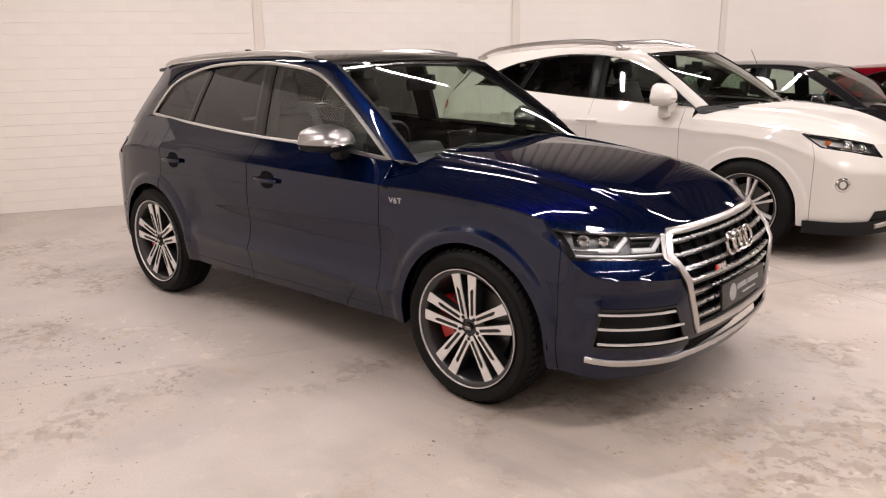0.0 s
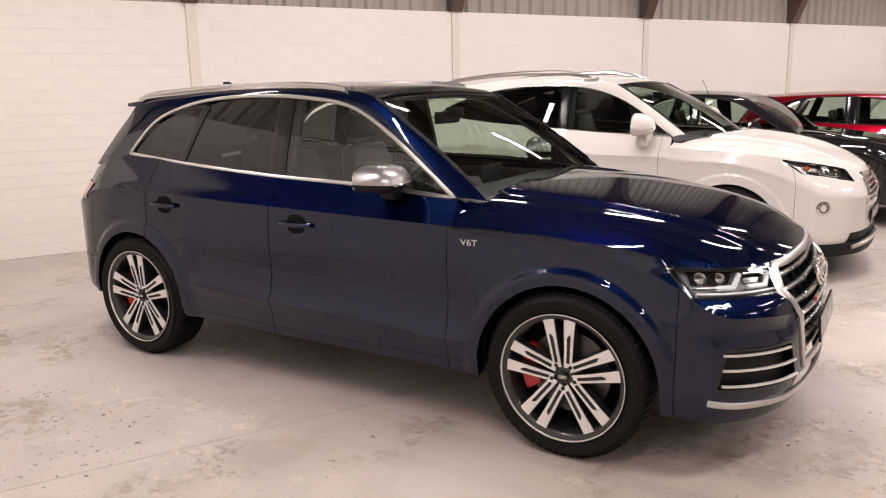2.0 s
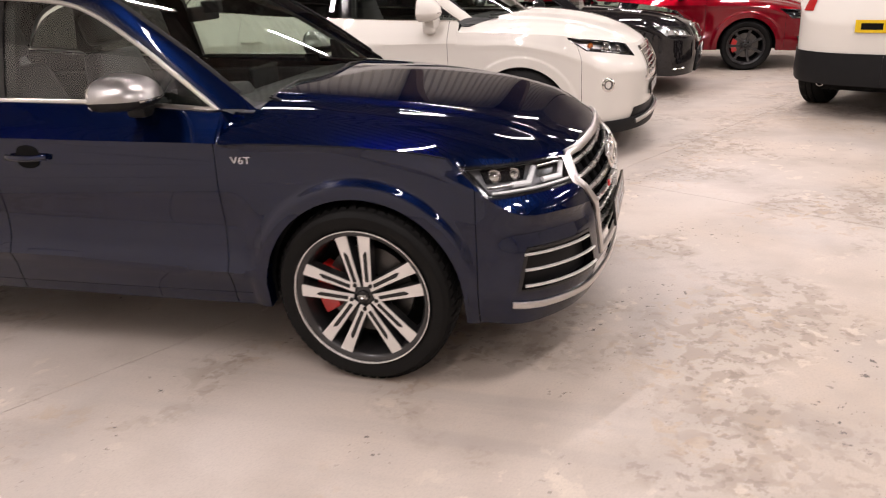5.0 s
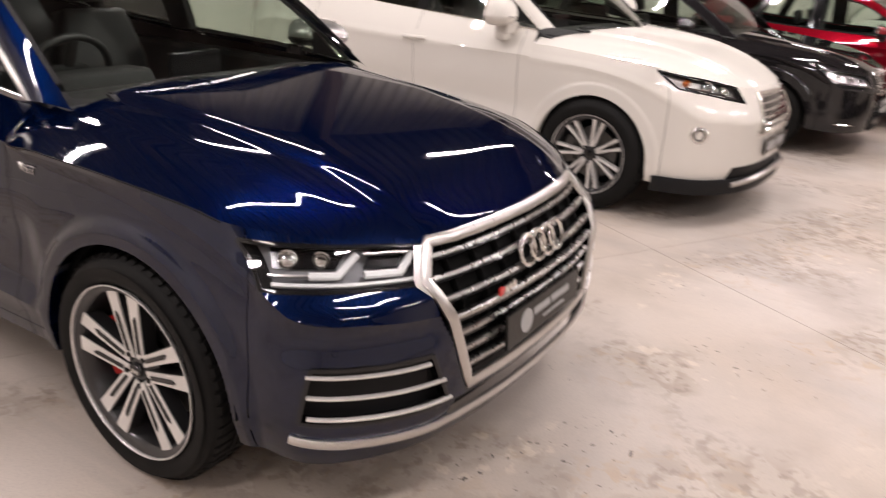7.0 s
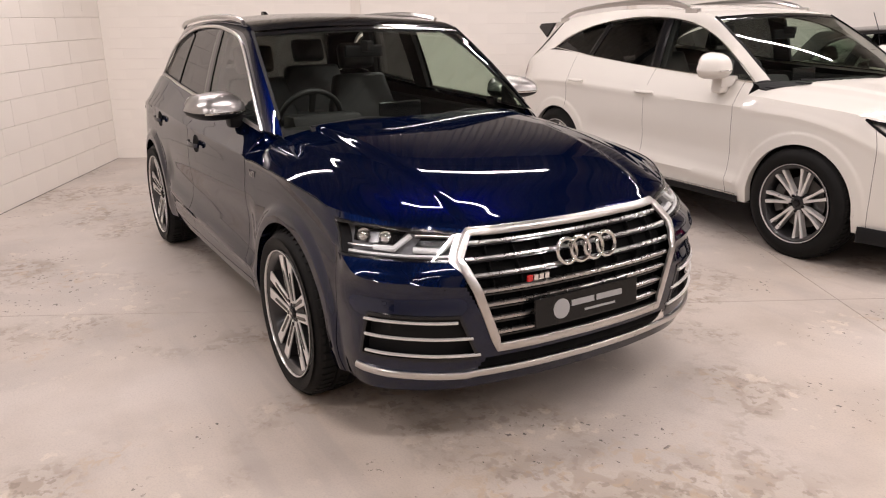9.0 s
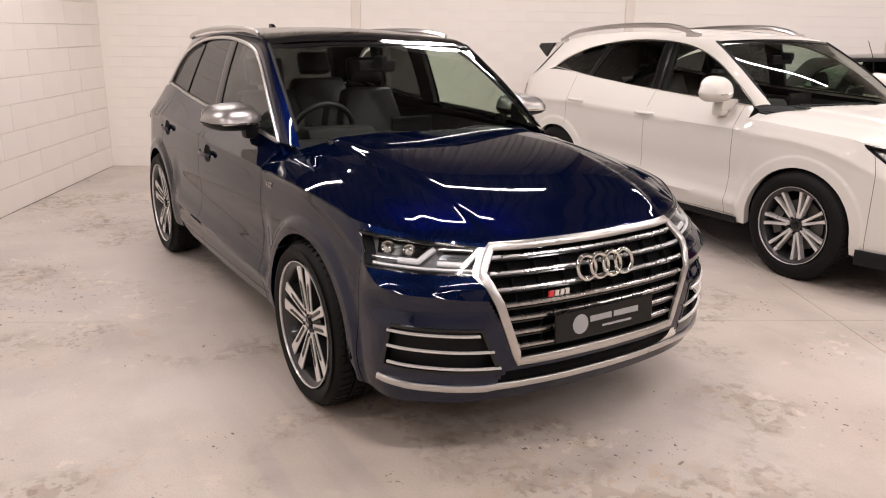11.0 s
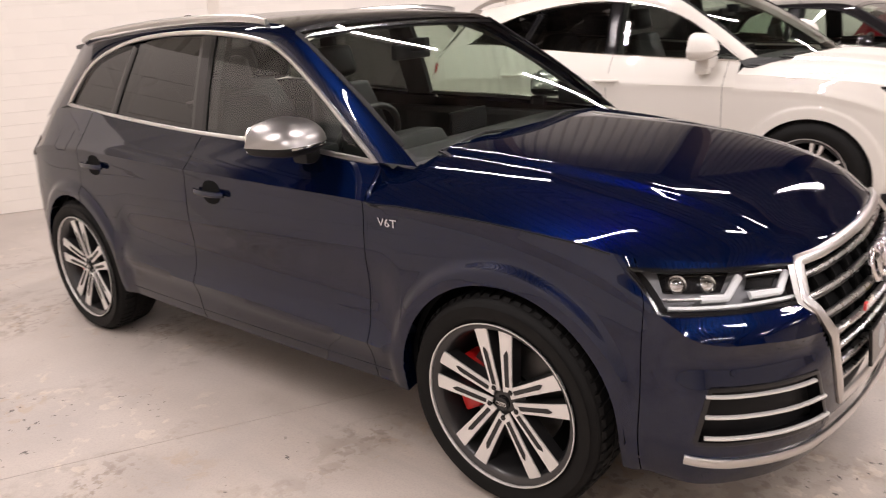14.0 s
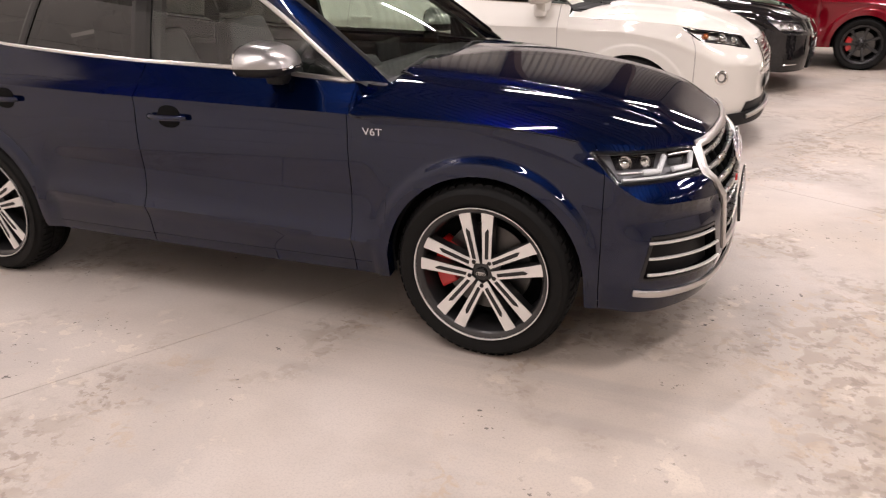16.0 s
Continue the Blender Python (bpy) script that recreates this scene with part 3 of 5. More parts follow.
def glasshouse(sh, root, paint, spec):
    """Roof, pillars, screens and side windows over the belt line."""
    yb, slope, quad, zb = spec["glass"]

    def gy(z):
        d = z - zb
        return yb - slope * d - quad * d * d
    top, low = spec["window_top"], spec["window_low"]
    nt = 60
    wt = curve(top, np.linspace(0, len(top) - 1, nt))
    lo = curve(low, np.linspace(0, len(low) - 1, nt))
    ou = curve(spec["frame"], np.linspace(0, len(spec["frame"]) - 1, nt))
    for side in (-1, 1):
        # painted side frame between window outline and roof edge, screens
        rows = []
        for (x, z), o in zip(wt, ou):
            a, b = Vector((x, side * (gy(z) + 0.004), z)), Vector((o[0], side * o[1], o[2]))
            mid = (a + b) / 2 + Vector((0, side * 0.018, 0.012)) * min(1, (b - a).length / 0.1)
            rows.append([a * (1 - t) ** 2 + mid * 2 * t * (1 - t) + b * t * t for t in [k / 6 for k in range(7)]])
        bm = bmesh.new()
        grid(bm, rows, flip=side > 0)
        part("side_frame", bm, paint, root, smooth=40)
        # bright trim round the windows
        loop = [(x, z) for x, z in wt[:-1]] + [(x, z) for x, z in lo[::-1][:-1]]
        bm = bmesh.new()
        pts = [Vector((x, side * (gy(z) + 0.004), z)) for x, z in loop]
        sweep(bm, pts, [Vector((0, side, 0.3))] * len(pts), spec.get("trim", 0.020), 0.010, True)
        part("window_trim", bm, spec.get("trim_mat", M_SATIN), root, spec.get("trim_label", "bright window surround"), smooth=30)
        # panes between pillars
        pil = spec["pillars"]
        for k in range(len(pil) + 1):
            xa = pil[k - 1][0] - pil[k - 1][1] / 2 if k else low[0][0] - 0.01
            xb = pil[k][0] + pil[k][1] / 2 if k < len(pil) else low[-1][0] + 0.01
            bm = bmesh.new()
            rows = []
            for s in np.linspace(0, 1, 24):
                x = xa + (xb - xa) * s
                zl, zt = np.interp(-x, -lo[:, 0], lo[:, 1]), np.interp(-x, -wt[:, 0], wt[:, 1])
                lean = pil[k][2] if k < len(pil) else 0
                lean0 = pil[k - 1][2] if k else 0
                row = []
                for j in range(9):
                    z = zl + (zt - zl) * j / 8
                    f = (z - zb)
                    xx = x + (lean0 * (1 - s) + lean * s) * f
                    xx = min(max(xx, low[-1][0] + 0.005), low[0][0] - 0.005)
                    ztx = np.interp(-xx, -wt[:, 0], wt[:, 1])
                    z = min(z, ztx)
                    row.append(Vector((xx, side * (gy(z) - 0.006), z)))
                rows.append(row)
            grid(bm, rows, flip=side > 0)
            facing(bm, Vector((0, side, 0)))
            ob = part("quarter_window" if k > 1 else "side_window", bm, M_PRIVACY if k and spec.get("privacy") else M_GLASS, root, smooth=40)
            ob.visible_shadow = False
        # black pillars between panes
        for x, w, lean in pil:
            zl, zt = np.interp(-x, -lo[:, 0], lo[:, 1]), np.interp(-x, -wt[:, 0], wt[:, 1])
            pts = []
            for j in range(9):
                z = zl + (zt - zl) * j / 8
                xx = x + lean * (z - zb)
                z = min(z, np.interp(-xx, -wt[:, 0], wt[:, 1]))
                pts.append(Vector((xx, side * (gy(z) - 0.004), z)))
            bm = bmesh.new()
            sweep(bm, pts, Vector((0, side, 0.3)), w, 0.006)
            part("pillar", bm, M_GLOSSBLACK, root)
            bm = bmesh.new()
            sweep(bm, [p + Vector((0, -side * 0.05, 0)) for p in pts], Vector((0, side, 0.3)), w + 0.06, 0.03)
            part("pillar_lining", bm, M_CABIN, root)
    # roof between the two frames
    i0, i1 = spec["roof_span"]
    edge = ou[int(i0 * (nt - 1)):int(i1 * (nt - 1)) + 1]
    rows = []
    for o in edge:
        f = (edge[0][0] - o[0]) / (edge[0][0] - edge[-1][0])
        rise = spec["roof_rise"] * (0.75 + 0.25 * math.sin(math.pi * f))
        fx = spec["roof_bow"][0] * (1 - f) + spec["roof_bow"][1] * f
        rows.append([Vector((o[0] + fx * (1 - (j / 12) ** 2), o[1] * j / 12, o[2] + rise * (1 - abs(j / 12) ** 2.2))) for j in range(-12, 13)])
    bm = bmesh.new()
    grid(bm, rows, flip=True)
    part("roof", bm, spec.get("roof_mat", paint), root, smooth=40)
    bm = bmesh.new()
    grid(bm, [[p + Vector((0, 0, -0.04)) for p in r[2:-2]] for r in rows])
    part("headliner", bm, M_CABIN, root)
    roof_front, roof_rear = rows[0], rows[-1]
    # windscreen and rear screen
    for name, edge_row, base, mat_g in (("windscreen", roof_front, spec["screen_base"], M_GLASS), ("rear_window", roof_rear, spec["rear_base"], M_PRIVACY if spec.get("privacy") else M_GLASS)):
        cxx, cz, ey, ex, ez = base
        rows = []
        for j in range(-12, 13):
            t = j / 12
            a = edge_row[j + 12]
            b = Vector((cxx + (ex - cxx) * t * t, ey * t, cz + (ez - cz) * t * t))
            n = Vector((0.035 if name == "windscreen" else -0.035, 0, 0.03))
            row = [a.lerp(b, k / 10) + n * math.sin(math.pi * k / 10) * (1 - t * t) for k in range(11)]
            if name == "windscreen" and j:
                for k in range(11):
                    f = i0 * (nt - 1) * (1 - k / 10)
                    i = min(int(f), nt - 2)
                    o = ou[i] + (ou[i + 1] - ou[i]) * (f - i)
                    row[k] = row[k] + (Vector((o[0], math.copysign(o[1], t), o[2])) - a.lerp(b, k / 10)) * t ** 4 * math.sin(math.pi * k / 10) ** 0.5
            rows.append(row)
        bm = bmesh.new()
        grid(bm, rows)
        facing(bm, Vector((1 if name == "windscreen" else -1, 0, 0.5)))
        ob = part(name, bm, mat_g, root, smooth=60)
        ob.visible_shadow = False
        if name == "windscreen":
            bm = bmesh.new()
            sweep(bm, [r[-1] + Vector((0.012, 0, 0.002)) for r in rows[2:-2]], Vector((0.3, 0, 1)), spec.get("cowl_width", 0.07), 0.006)
            part("cowl_panel", bm, M_PLASTIC, root, smooth=40)
        # dark ceramic band and edge seals
        for k in (0, 24):
            bm = bmesh.new()
            sweep(bm, [p + Vector((0, 0, 0.002)) for p in rows[k][:-1]], Vector((0.7, -1 if k == 0 else 1, 0.6)), 0.018 if name == "windscreen" else 0.010, 0.004)
            part("screen_seal", bm, spec.get("seal_mat", M_PLASTIC), root)
        bm = bmesh.new()
        sweep(bm, [r[0].lerp(r[1], 0.5) + Vector((0, 0, 0.001)) for r in rows], Vector((0.5, 0, 1)), 0.035, 0.003)
        part("screen_band", bm, M_GLOSSBLACK, root)
    return gy


def roof_rails(root, ou, gap, material, height=0.045, width=0.034, feet=True):
    for side in (-1, 1):
        n = len(ou)
        pts = []
        for i, (x, y, z) in enumerate(ou):
            f = i / (n - 1)
            lift = height * min(1.0, 6 * f, 6 * (1 - f)) ** 0.6
            pts.append(Vector((x, side * (y + gap), z + lift)))
        bm = bmesh.new()
        sweep(bm, pts, Vector((0, side * 0.5, 1)), width, width * 0.7, taper=lambda f: 0.7 + 0.3 * min(1, 8 * f, 8 * (1 - f)))
        part("roof_rail", bm, material, root, "brushed metal roof rail", smooth=35)
        for f in (0.03, 0.97) if feet else ():
            i = int(f * (n - 1))
            bm = bmesh.new()
            x, y, z = ou[i]
            box(bm, (x - 0.07, side * (y + gap) - 0.017, z - 0.02), (x + 0.07, side * (y + gap) + 0.017, z + 0.02), None, 0.008)
            part("rail_foot", bm, material, root)


def wheel(parent, x, y, side, spec):
    """Tyre with tread blocks, rim, spokes, hub, disc and caliper. The outer face looks along side."""
    R, W, rim = spec["tyre"], spec["tyre_width"], spec["rim"]
    root = empty("wheel", pose(x, y, R - 0.004 + spec.get("sink", 0.0), 0, spec.get("turn", 0), 0 if side < 0 else 180))
    root.parent = parent
    h = W / 2
    # local outer face at -y
    bm = bmesh.new()
    prof = [(rim - 0.012, -h + 0.035), (rim, -h + 0.012), (rim + 0.012, -h + 0.006), (rim + 0.03, -h - 0.004), (rim + 0.06, -h - 0.006), (R - 0.045, -h + 0.0), (R - 0.02, -h + 0.010),
            (R - 0.007, -h + 0.028), (R - 0.002, -h + 0.05), (R, -h + 0.085), (R - 0.008, -h + 0.087), (R - 0.008, -h + 0.095), (R, -h + 0.097), (R, 0), (R, h - 0.1), (R - 0.008, h - 0.098), (R - 0.008, h - 0.09), (R, h - 0.088), (R - 0.005, h - 0.04), (R - 0.03, h - 0.01), (rim + 0.02, h), (rim - 0.012, h - 0.02)]
    lathe(bm, prof, 72)
    tyre = part("tyre", bm, M_RUBBER, root, smooth=40)
    bm = bmesh.new()
    for k in range(60):
        a = 2 * math.pi * k / 60
        m = Matrix.Rotation(a, 4, "Y")
        for y0, y1, sk in ((-h + 0.022, -h + 0.082, 0.10), (-h + 0.102, 0.02, -0.06)):
            q = [Vector((R - 0.006, y0, -0.008)), Vector((R + 0.0025, y0 + 0.012, -0.008)), Vector((R + 0.0035, y1, -0.008 + sk * 0.1)), Vector((R - 0.004, y1, -0.008 + sk * 0.1))]
            a_ = [bm.verts.new(m @ p) for p in q]
            b_ = [bm.verts.new(m @ (p + Vector((0, 0, 0.026)))) for p in q]
            for i in range(4):
                bm.faces.new((a_[i], a_[(i + 1) % 4], b_[(i + 1) % 4], b_[i]))
            bm.faces.new(a_[::-1]), bm.faces.new(b_)
    part("tread", bm, M_RUBBER, tyre)
    bm = bmesh.new()
    lathe(bm, [(rim - 0.002, -h + 0.004), (rim + 0.004, -h - 0.002), (rim + 0.002, -h + 0.006), (rim - 0.016, -h + 0.010), (rim - 0.03, -h + 0.03), (rim - 0.035, h - 0.03), (rim - 0.01, h - 0.01)], 64)
    part("rim", bm, spec["barrel_mat"], root, smooth=50)
    bm = bmesh.new()
    lathe(bm, [(rim + 0.004, -h + 0.002), (rim + 0.004, -h - 0.003), (rim + 0.001, -h - 0.003), (rim - 0.001, -h + 0.001), (rim - 0.001, -h + 0.010)], 64)
    part("rim_lip", bm, spec["spoke_mat"], root, smooth=60)
    # backing, disc, caliper
    bm = bmesh.new()
    lathe(bm, [(0.0, 0.03), (rim - 0.03, 0.05)], 40)
    part("brake_shield", bm, M_LINER, root)
    bm = bmesh.new()
    lathe(bm, [(0.07, -0.01), (0.075, -0.02), (rim * 0.66, -0.02), (rim * 0.66, 0.01), (0.07, 0.012)], 48)
    part("brake_disc", bm, M_DISC, root, smooth=40)
    bm = bmesh.new()
    cal = []
    for k in range(9):
        a = math.radians(150 + 60 * k / 8)
        cal.append((rim * 0.78 * math.cos(a), rim * 0.78 * math.sin(a)))
    for k in range(9):
        a = math.radians(210 - 60 * k / 8)
        cal.append((rim * 0.50 * math.cos(a), rim * 0.50 * math.sin(a)))
    cal = [(side * -1 * px, pz) for px, pz in cal]
    prism(bm, cal, -0.05, 0.03, None, 0.008)
    part("brake_caliper", bm, spec["caliper_mat"], root)
    spec["spokes"](root, rim, h, spec)
    return root


def spokes_twin(root, rim, h, spec):
    """Five pairs of machined arms, each slotted, with dark flanks."""
    face = -h + 0.018
    for k in range(5):
        for s in (-1, 1):
            m = Matrix.Rotation(math.radians(-94 - 72 * k), 4, "Y")
            # arm along +x, leaning out from the middle line of the pair
            def arm(x, off, s=s):
                c = (0.026 + 0.026 * (x - 0.06) / (rim - 0.06)) * s
                return (x, c + off)
            xs = [0.040, 0.10, 0.16, 0.21, rim - 0.004]
            ws = [0.0185, 0.0195, 0.0215, 0.0235, 0.0275]
            outl = [arm(x, w) for x, w in zip(xs, ws)] + [arm(x, -w) for x, w in list(zip(xs, ws))[::-1]]
            bm = bmesh.new()
            vs = prism(bm, outl, face + 0.004, face + 0.05)
            for v in bm.verts:
                v.co.y += 0.02 * (1 - min(1, v.co.x / rim)) ** 1.2
            bmesh.ops.transform(bm, matrix=m, verts=bm.verts[:])
            arm_ob = part("spoke", bm, spec["barrel_mat"], root)
            bm = bmesh.new()
            prism(bm, outl, face - 0.003, face + 0.004, None, 0.0025)
            for v in bm.verts:
                v.co.y += 0.02 * (1 - min(1, v.co.x / rim)) ** 1.2
            bmesh.ops.transform(bm, matrix=m, verts=bm.verts[:])
            part("spoke_face", bm, spec["spoke_mat"], arm_ob, "bright machined face")
            bm = bmesh.new()
            sl = [arm(0.062, 0.0075 * s), arm(0.184, 0.0085 * s), arm(0.196, 0.004 * s), arm(0.180, -0.0075 * s), arm(0.062, -0.007 * s)]
            if s < 0:
                sl = sl[::-1]
            prism(bm, sl, face - 0.0055, face)
            for v in bm.verts:
                v.co.y += 0.02 * (1 - min(1, v.co.x / rim)) ** 1.2
            bmesh.ops.transform(bm, matrix=m, verts=bm.verts[:])
            part("spoke_slot", bm, M_GLOSSBLACK, arm_ob, "dark slot")
    hub_parts(root, face, spec)


def hub_parts(root, face, spec):
    bm = bmesh.new()
    lathe(bm, [(0.0, face + 0.018), (0.034, face + 0.020), (0.050, face + 0.030), (0.078, face + 0.040), (0.08, face + 0.07)], 32)
    part("hub", bm, spec["barrel_mat"], root, smooth=40)
    bm = bmesh.new()
    lathe(bm, [(0.0, face + 0.004), (0.022, face + 0.005), (0.026, face + 0.010), (0.026, face + 0.02)], 28)
    cap = part("hub_cap", bm, M_GLOSSBLACK, root, smooth=40)
    bm = bmesh.new()
    for k in range(4):
        c = Vector(((k - 1.5) * 0.0085, face + 0.003, 0))
        tube(bm, [c + Vector((0.0068 * math.cos(a), 0, 0.0068 * math.sin(a))) for a in [2 * math.pi * i / 14 for i in range(14)]], 0.0014, 5, True)
    if spec.get("rings"):
        part("emblem", bm, M_CHROME, cap)
    else:
        bm.free()
    for k in range(5):
        a = math.radians(54 + 72 * k)
        bm = bmesh.new()
        c = Matrix.Translation((0.056 * math.cos(a), 0, 0.056 * math.sin(a)))
        lathe(bm, [(0.0, face + 0.008), (0.008, face + 0.008), (0.010, face + 0.012), (0.010, face + 0.04)], 6, c)
        part("wheel_bolt", bm, M_GLOSSBLACK, root)


def spokes_multi(root, rim, h, spec):
    """Paired slim spokes running straight from hub to rim."""
    face = -h + 0.03
    n = spec.get("count", 10)
    for k in range(n):
        a = 2 * math.pi * (k // 2 * 2 + 0.5 + (0.30 if k % 2 else -0.30) + 0.5) / n if spec.get("paired", True) else 2 * math.pi * (k + 0.5) / n
        m = Matrix.Rotation(a, 4, "Y")
        bm = bmesh.new()
        w0, w1 = spec.get("spoke_w", (0.013, 0.017))
        prism(bm, [(0.05, w0), (rim * 0.6, w0 * 0.8), (rim - 0.004, w1), (rim - 0.004, -w1), (rim * 0.6, -w0 * 0.8), (0.05, -w0)], face, face + 0.045, None, 0.005)
        for v in bm.verts:
            v.co.y += 0.018 * (1 - min(1, v.co.x / rim)) - 0.012 * (v.co.x / rim) ** 3
        bmesh.ops.transform(bm, matrix=m, verts=bm.verts[:])
        part("spoke", bm, spec["spoke_mat"], root)
    hub_parts(root, face - 0.006, spec)


def seat(root, x, y, z, lean=12, wide=0.26, headrest=True):
    ob = empty("seat", pose(x, y, z))
    ob.parent = root
    bm = bmesh.new()
    box(bm, (-0.26, -wide, -0.12), (0.28, wide, 0.06), None, 0.05)
    part("cushion", bm, M_LEATHER, ob, smooth=60)
    bm = bmesh.new()
    prism(bm, [(-wide, 0.0), (wide, 0.0), (wide * 0.97, 0.35), (wide * 0.72, 0.60), (-wide * 0.72, 0.60), (-wide * 0.97, 0.35)], -0.06, 0.06, Matrix.Translation((-0.27, 0, 0)) @ Matrix.Rotation(radians(-lean), 4, "Y") @ Matrix.Rotation(radians(90), 4, "Z"), 0.035)
    part("backrest", bm, M_LEATHER, ob, smooth=60)
    if headrest:
        bm = bmesh.new()
        box(bm, (-0.05, -0.13, 0.64), (0.05, 0.13, 0.82), Matrix.Translation((-0.27, 0, 0)) @ Matrix.Rotation(radians(-lean), 4, "Y"), 0.04)
        part("headrest", bm, M_LEATHER, ob, smooth=60)
    return ob


def cabin(root, spec):
    """Dark floor, dashboard, wheel, seats and mirror."""
    yb, fx, rx, bz = spec["glass"][0], spec["cowl"], spec["cabin_rear"], spec["belt"]
    bm = bmesh.new()
    box(bm, (rx, -yb + 0.02, 0.30), (fx - 0.05, yb - 0.02, 0.42), None, 0.02)
    part("cabin_floor", bm, M_CABIN, root)
    for side in (-1, 1):
        bm = bmesh.new()
        box(bm, (rx, side * (yb - 0.03) - 0.045, 0.40), (fx - 0.1, side * (yb - 0.03) + 0.045, bz - 0.035), None, 0.03)
        part("door_lining", bm, M_CABIN, root)
    bm = bmesh.new()
    prism(bm, [(fx + 0.16, bz - 0.10), (fx + 0.10, bz - 0.045), (fx - 0.15, bz - 0.02), (fx - 0.32, bz - 0.045), (fx - 0.40, bz - 0.12), (fx - 0.36, 0.5), (fx - 0.1, 0.45)], -yb + 0.05, yb - 0.05, None, 0.02)
    dash = part("dashboard", bm, M_CABIN, root, smooth=40)
    ys = -0.37
    bm = bmesh.new()
    prism(bm, [(fx - 0.20, bz - 0.05), (fx - 0.25, bz + 0.02), (fx - 0.40, bz + 0.015), (fx - 0.42, bz - 0.1)], ys - 0.2, ys + 0.2, None, 0.02)
    part("instrument_hood", bm, M_CABIN, dash, smooth=40)
    bm = bmesh.new()
    box(bm, (fx - 0.34, 0.0 - 0.02, bz - 0.06), (fx - 0.32, 0.25, bz + 0.055), None, 0.008)
    part("screen", bm, M_GLOSSBLACK, dash)
    sw = empty("steering_wheel", pose(fx - 0.52, ys, bz - 0.04, 0, -66, 0))
    sw.parent = root
    bm = bmesh.new()
    tube(bm, [(0.185 * math.cos(a), 0.185 * math.sin(a), 0) for a in [2 * math.pi * i / 32 for i in range(32)]], 0.016, 8, True)
    part("steering_rim", bm, M_LEATHER, sw, smooth=60)
    bm = bmesh.new()
    box(bm, (-0.07, -0.08, -0.03), (0.06, 0.08, 0.02), None, 0.02)
    for a in (0, 180, 270):
        box(bm, (0.05, -0.018, -0.012), (0.18, 0.018, 0.004), Matrix.Rotation(radians(a + 90), 4, "Z"), 0.004)
    part("steering_hub", bm, M_CABIN, sw, smooth=40)
    for y in (-0.37, 0.37):
        k = max(p[2] for p in spec["frame"]) / 1.62
        for ob in (seat(root, spec["seat_x"], y, 0.66 * k * k, 14), seat(root, spec["seat_x"] - 0.86, y, 0.69 * k * k, 20, 0.30)):
            ob.scale = (k, k, k)
    xm, zm = spec["mirror_inside"]
    bm = bmesh.new()
    box(bm, (xm - 0.02, -0.12, zm - 0.035), (xm + 0.015, 0.12, zm + 0.035), None, 0.012)
    box(bm, (xm, -0.02, zm), (xm + 0.1, 0.02, zm + 0.06), None, 0.008)
    part("rear_view_mirror", bm, M_PLASTIC, root)
    bm = bmesh.new()
    prism(bm, [(rx, 0.4), (rx - 0.35, 0.45), (rx - 0.35, bz - 0.12), (rx, bz - 0.08)], -yb + 0.06, yb - 0.06)
    part("load_cover", bm, M_CABIN, root)


def door_mirror(root, side, at, cap_mat, base_mat, size=(0.15, 0.25, 0.16), arm=True):
    """A door mirror: cap, lower shell, glass, arm and repeater."""
    x, y, z = at
    ob = empty("door_mirror", pose(x, side * y, z, 0, 0, 0))
    ob.parent = root
    sx, sy, sz = size

    def shell(z0, z1, grow, name, material, label=""):
        rows = []
        for i in range(17):
            f = i / 16
            yy = -sy / 2 + sy * f
            dep = sx * (1 - abs(2 * f - 1) ** 3.2) ** 0.5 * (0.78 + 0.22 * f) + 0.004
            hh = (1 - abs(2 * f - 1) ** 2.6) ** 0.55 * (0.98 - 0.10 * f)
            row = []
            for j in range(11):
                a = math.pi * j / 10
                zz = -math.cos(a)
                zz = zz * (z1 if zz > 0 else -z0) * hh
                row.append(Vector((dep * (max(0, math.sin(a)) ** 0.7) * grow - 0.02, side * -1 * (-yy), zz)))
            rows.append(row)
        rows = [[p for p in r if (p.z >= -1e-6 if z0 == 0 else p.z <= 1e-6)] for r in rows]
        k = min(len(r) for r in rows)
        rows = [r[:k] if z0 == 0 else r[-k:] for r in rows]
        rows = [[Vector((-0.03, p.y, p.z)) for p in r[:1]] and r for r in rows]
        bm = bmesh.new()
        grid(bm, rows)
        bmesh.ops.recalc_face_normals(bm, faces=bm.faces[:])
        return part(name, bm, material, ob, label, smooth=50)
    shell(0, sz * 0.62, 1.0, "mirror_cap", cap_mat, "mirror cap")
    shell(-sz * 0.36, 0, 1.0, "mirror_lower", base_mat)
    bm = bmesh.new()
    o = [(sy * 0.47 * math.copysign(abs(math.cos(a)) ** 0.6, math.cos(a)), (sz * 0.55 if math.sin(a) > 0 else sz * 0.28) * math.copysign(abs(math.sin(a)) ** 0.6, math.sin(a))) for a in [2 * math.pi * i / 24 for i in range(24)]]
    prism(bm, o, -0.004, 0.004, Matrix.Translation((-0.02, 0, 0)) @ Matrix.Rotation(radians(90), 4, "Z"))
    part("mirror_glass", bm, M_CHROME, ob)
    bm = bmesh.new()
    box(bm, (-0.02, -side * sy * 0.32 - 0.045, -sz * 0.62), (0.07, -side * sy * 0.32 + 0.085 * -side + 0.045, -sz * 0.22), None, 0.02)
    part("mirror_arm", bm, base_mat, ob, smooth=50)
    bm = bmesh.new()
    sweep(bm, [Vector((sx * (1 - abs(2 * f - 1) ** 3.2) ** 0.5 * (0.78 + 0.22 * f) - 0.016, side * sy * (f - 0.5), -0.003)) for f in np.linspace(0.06, 0.8, 14)], Vector((1, 0, 0)), 0.010, 0.003)
    part("mirror_strip", bm, M_CHROME, ob)
    return ob


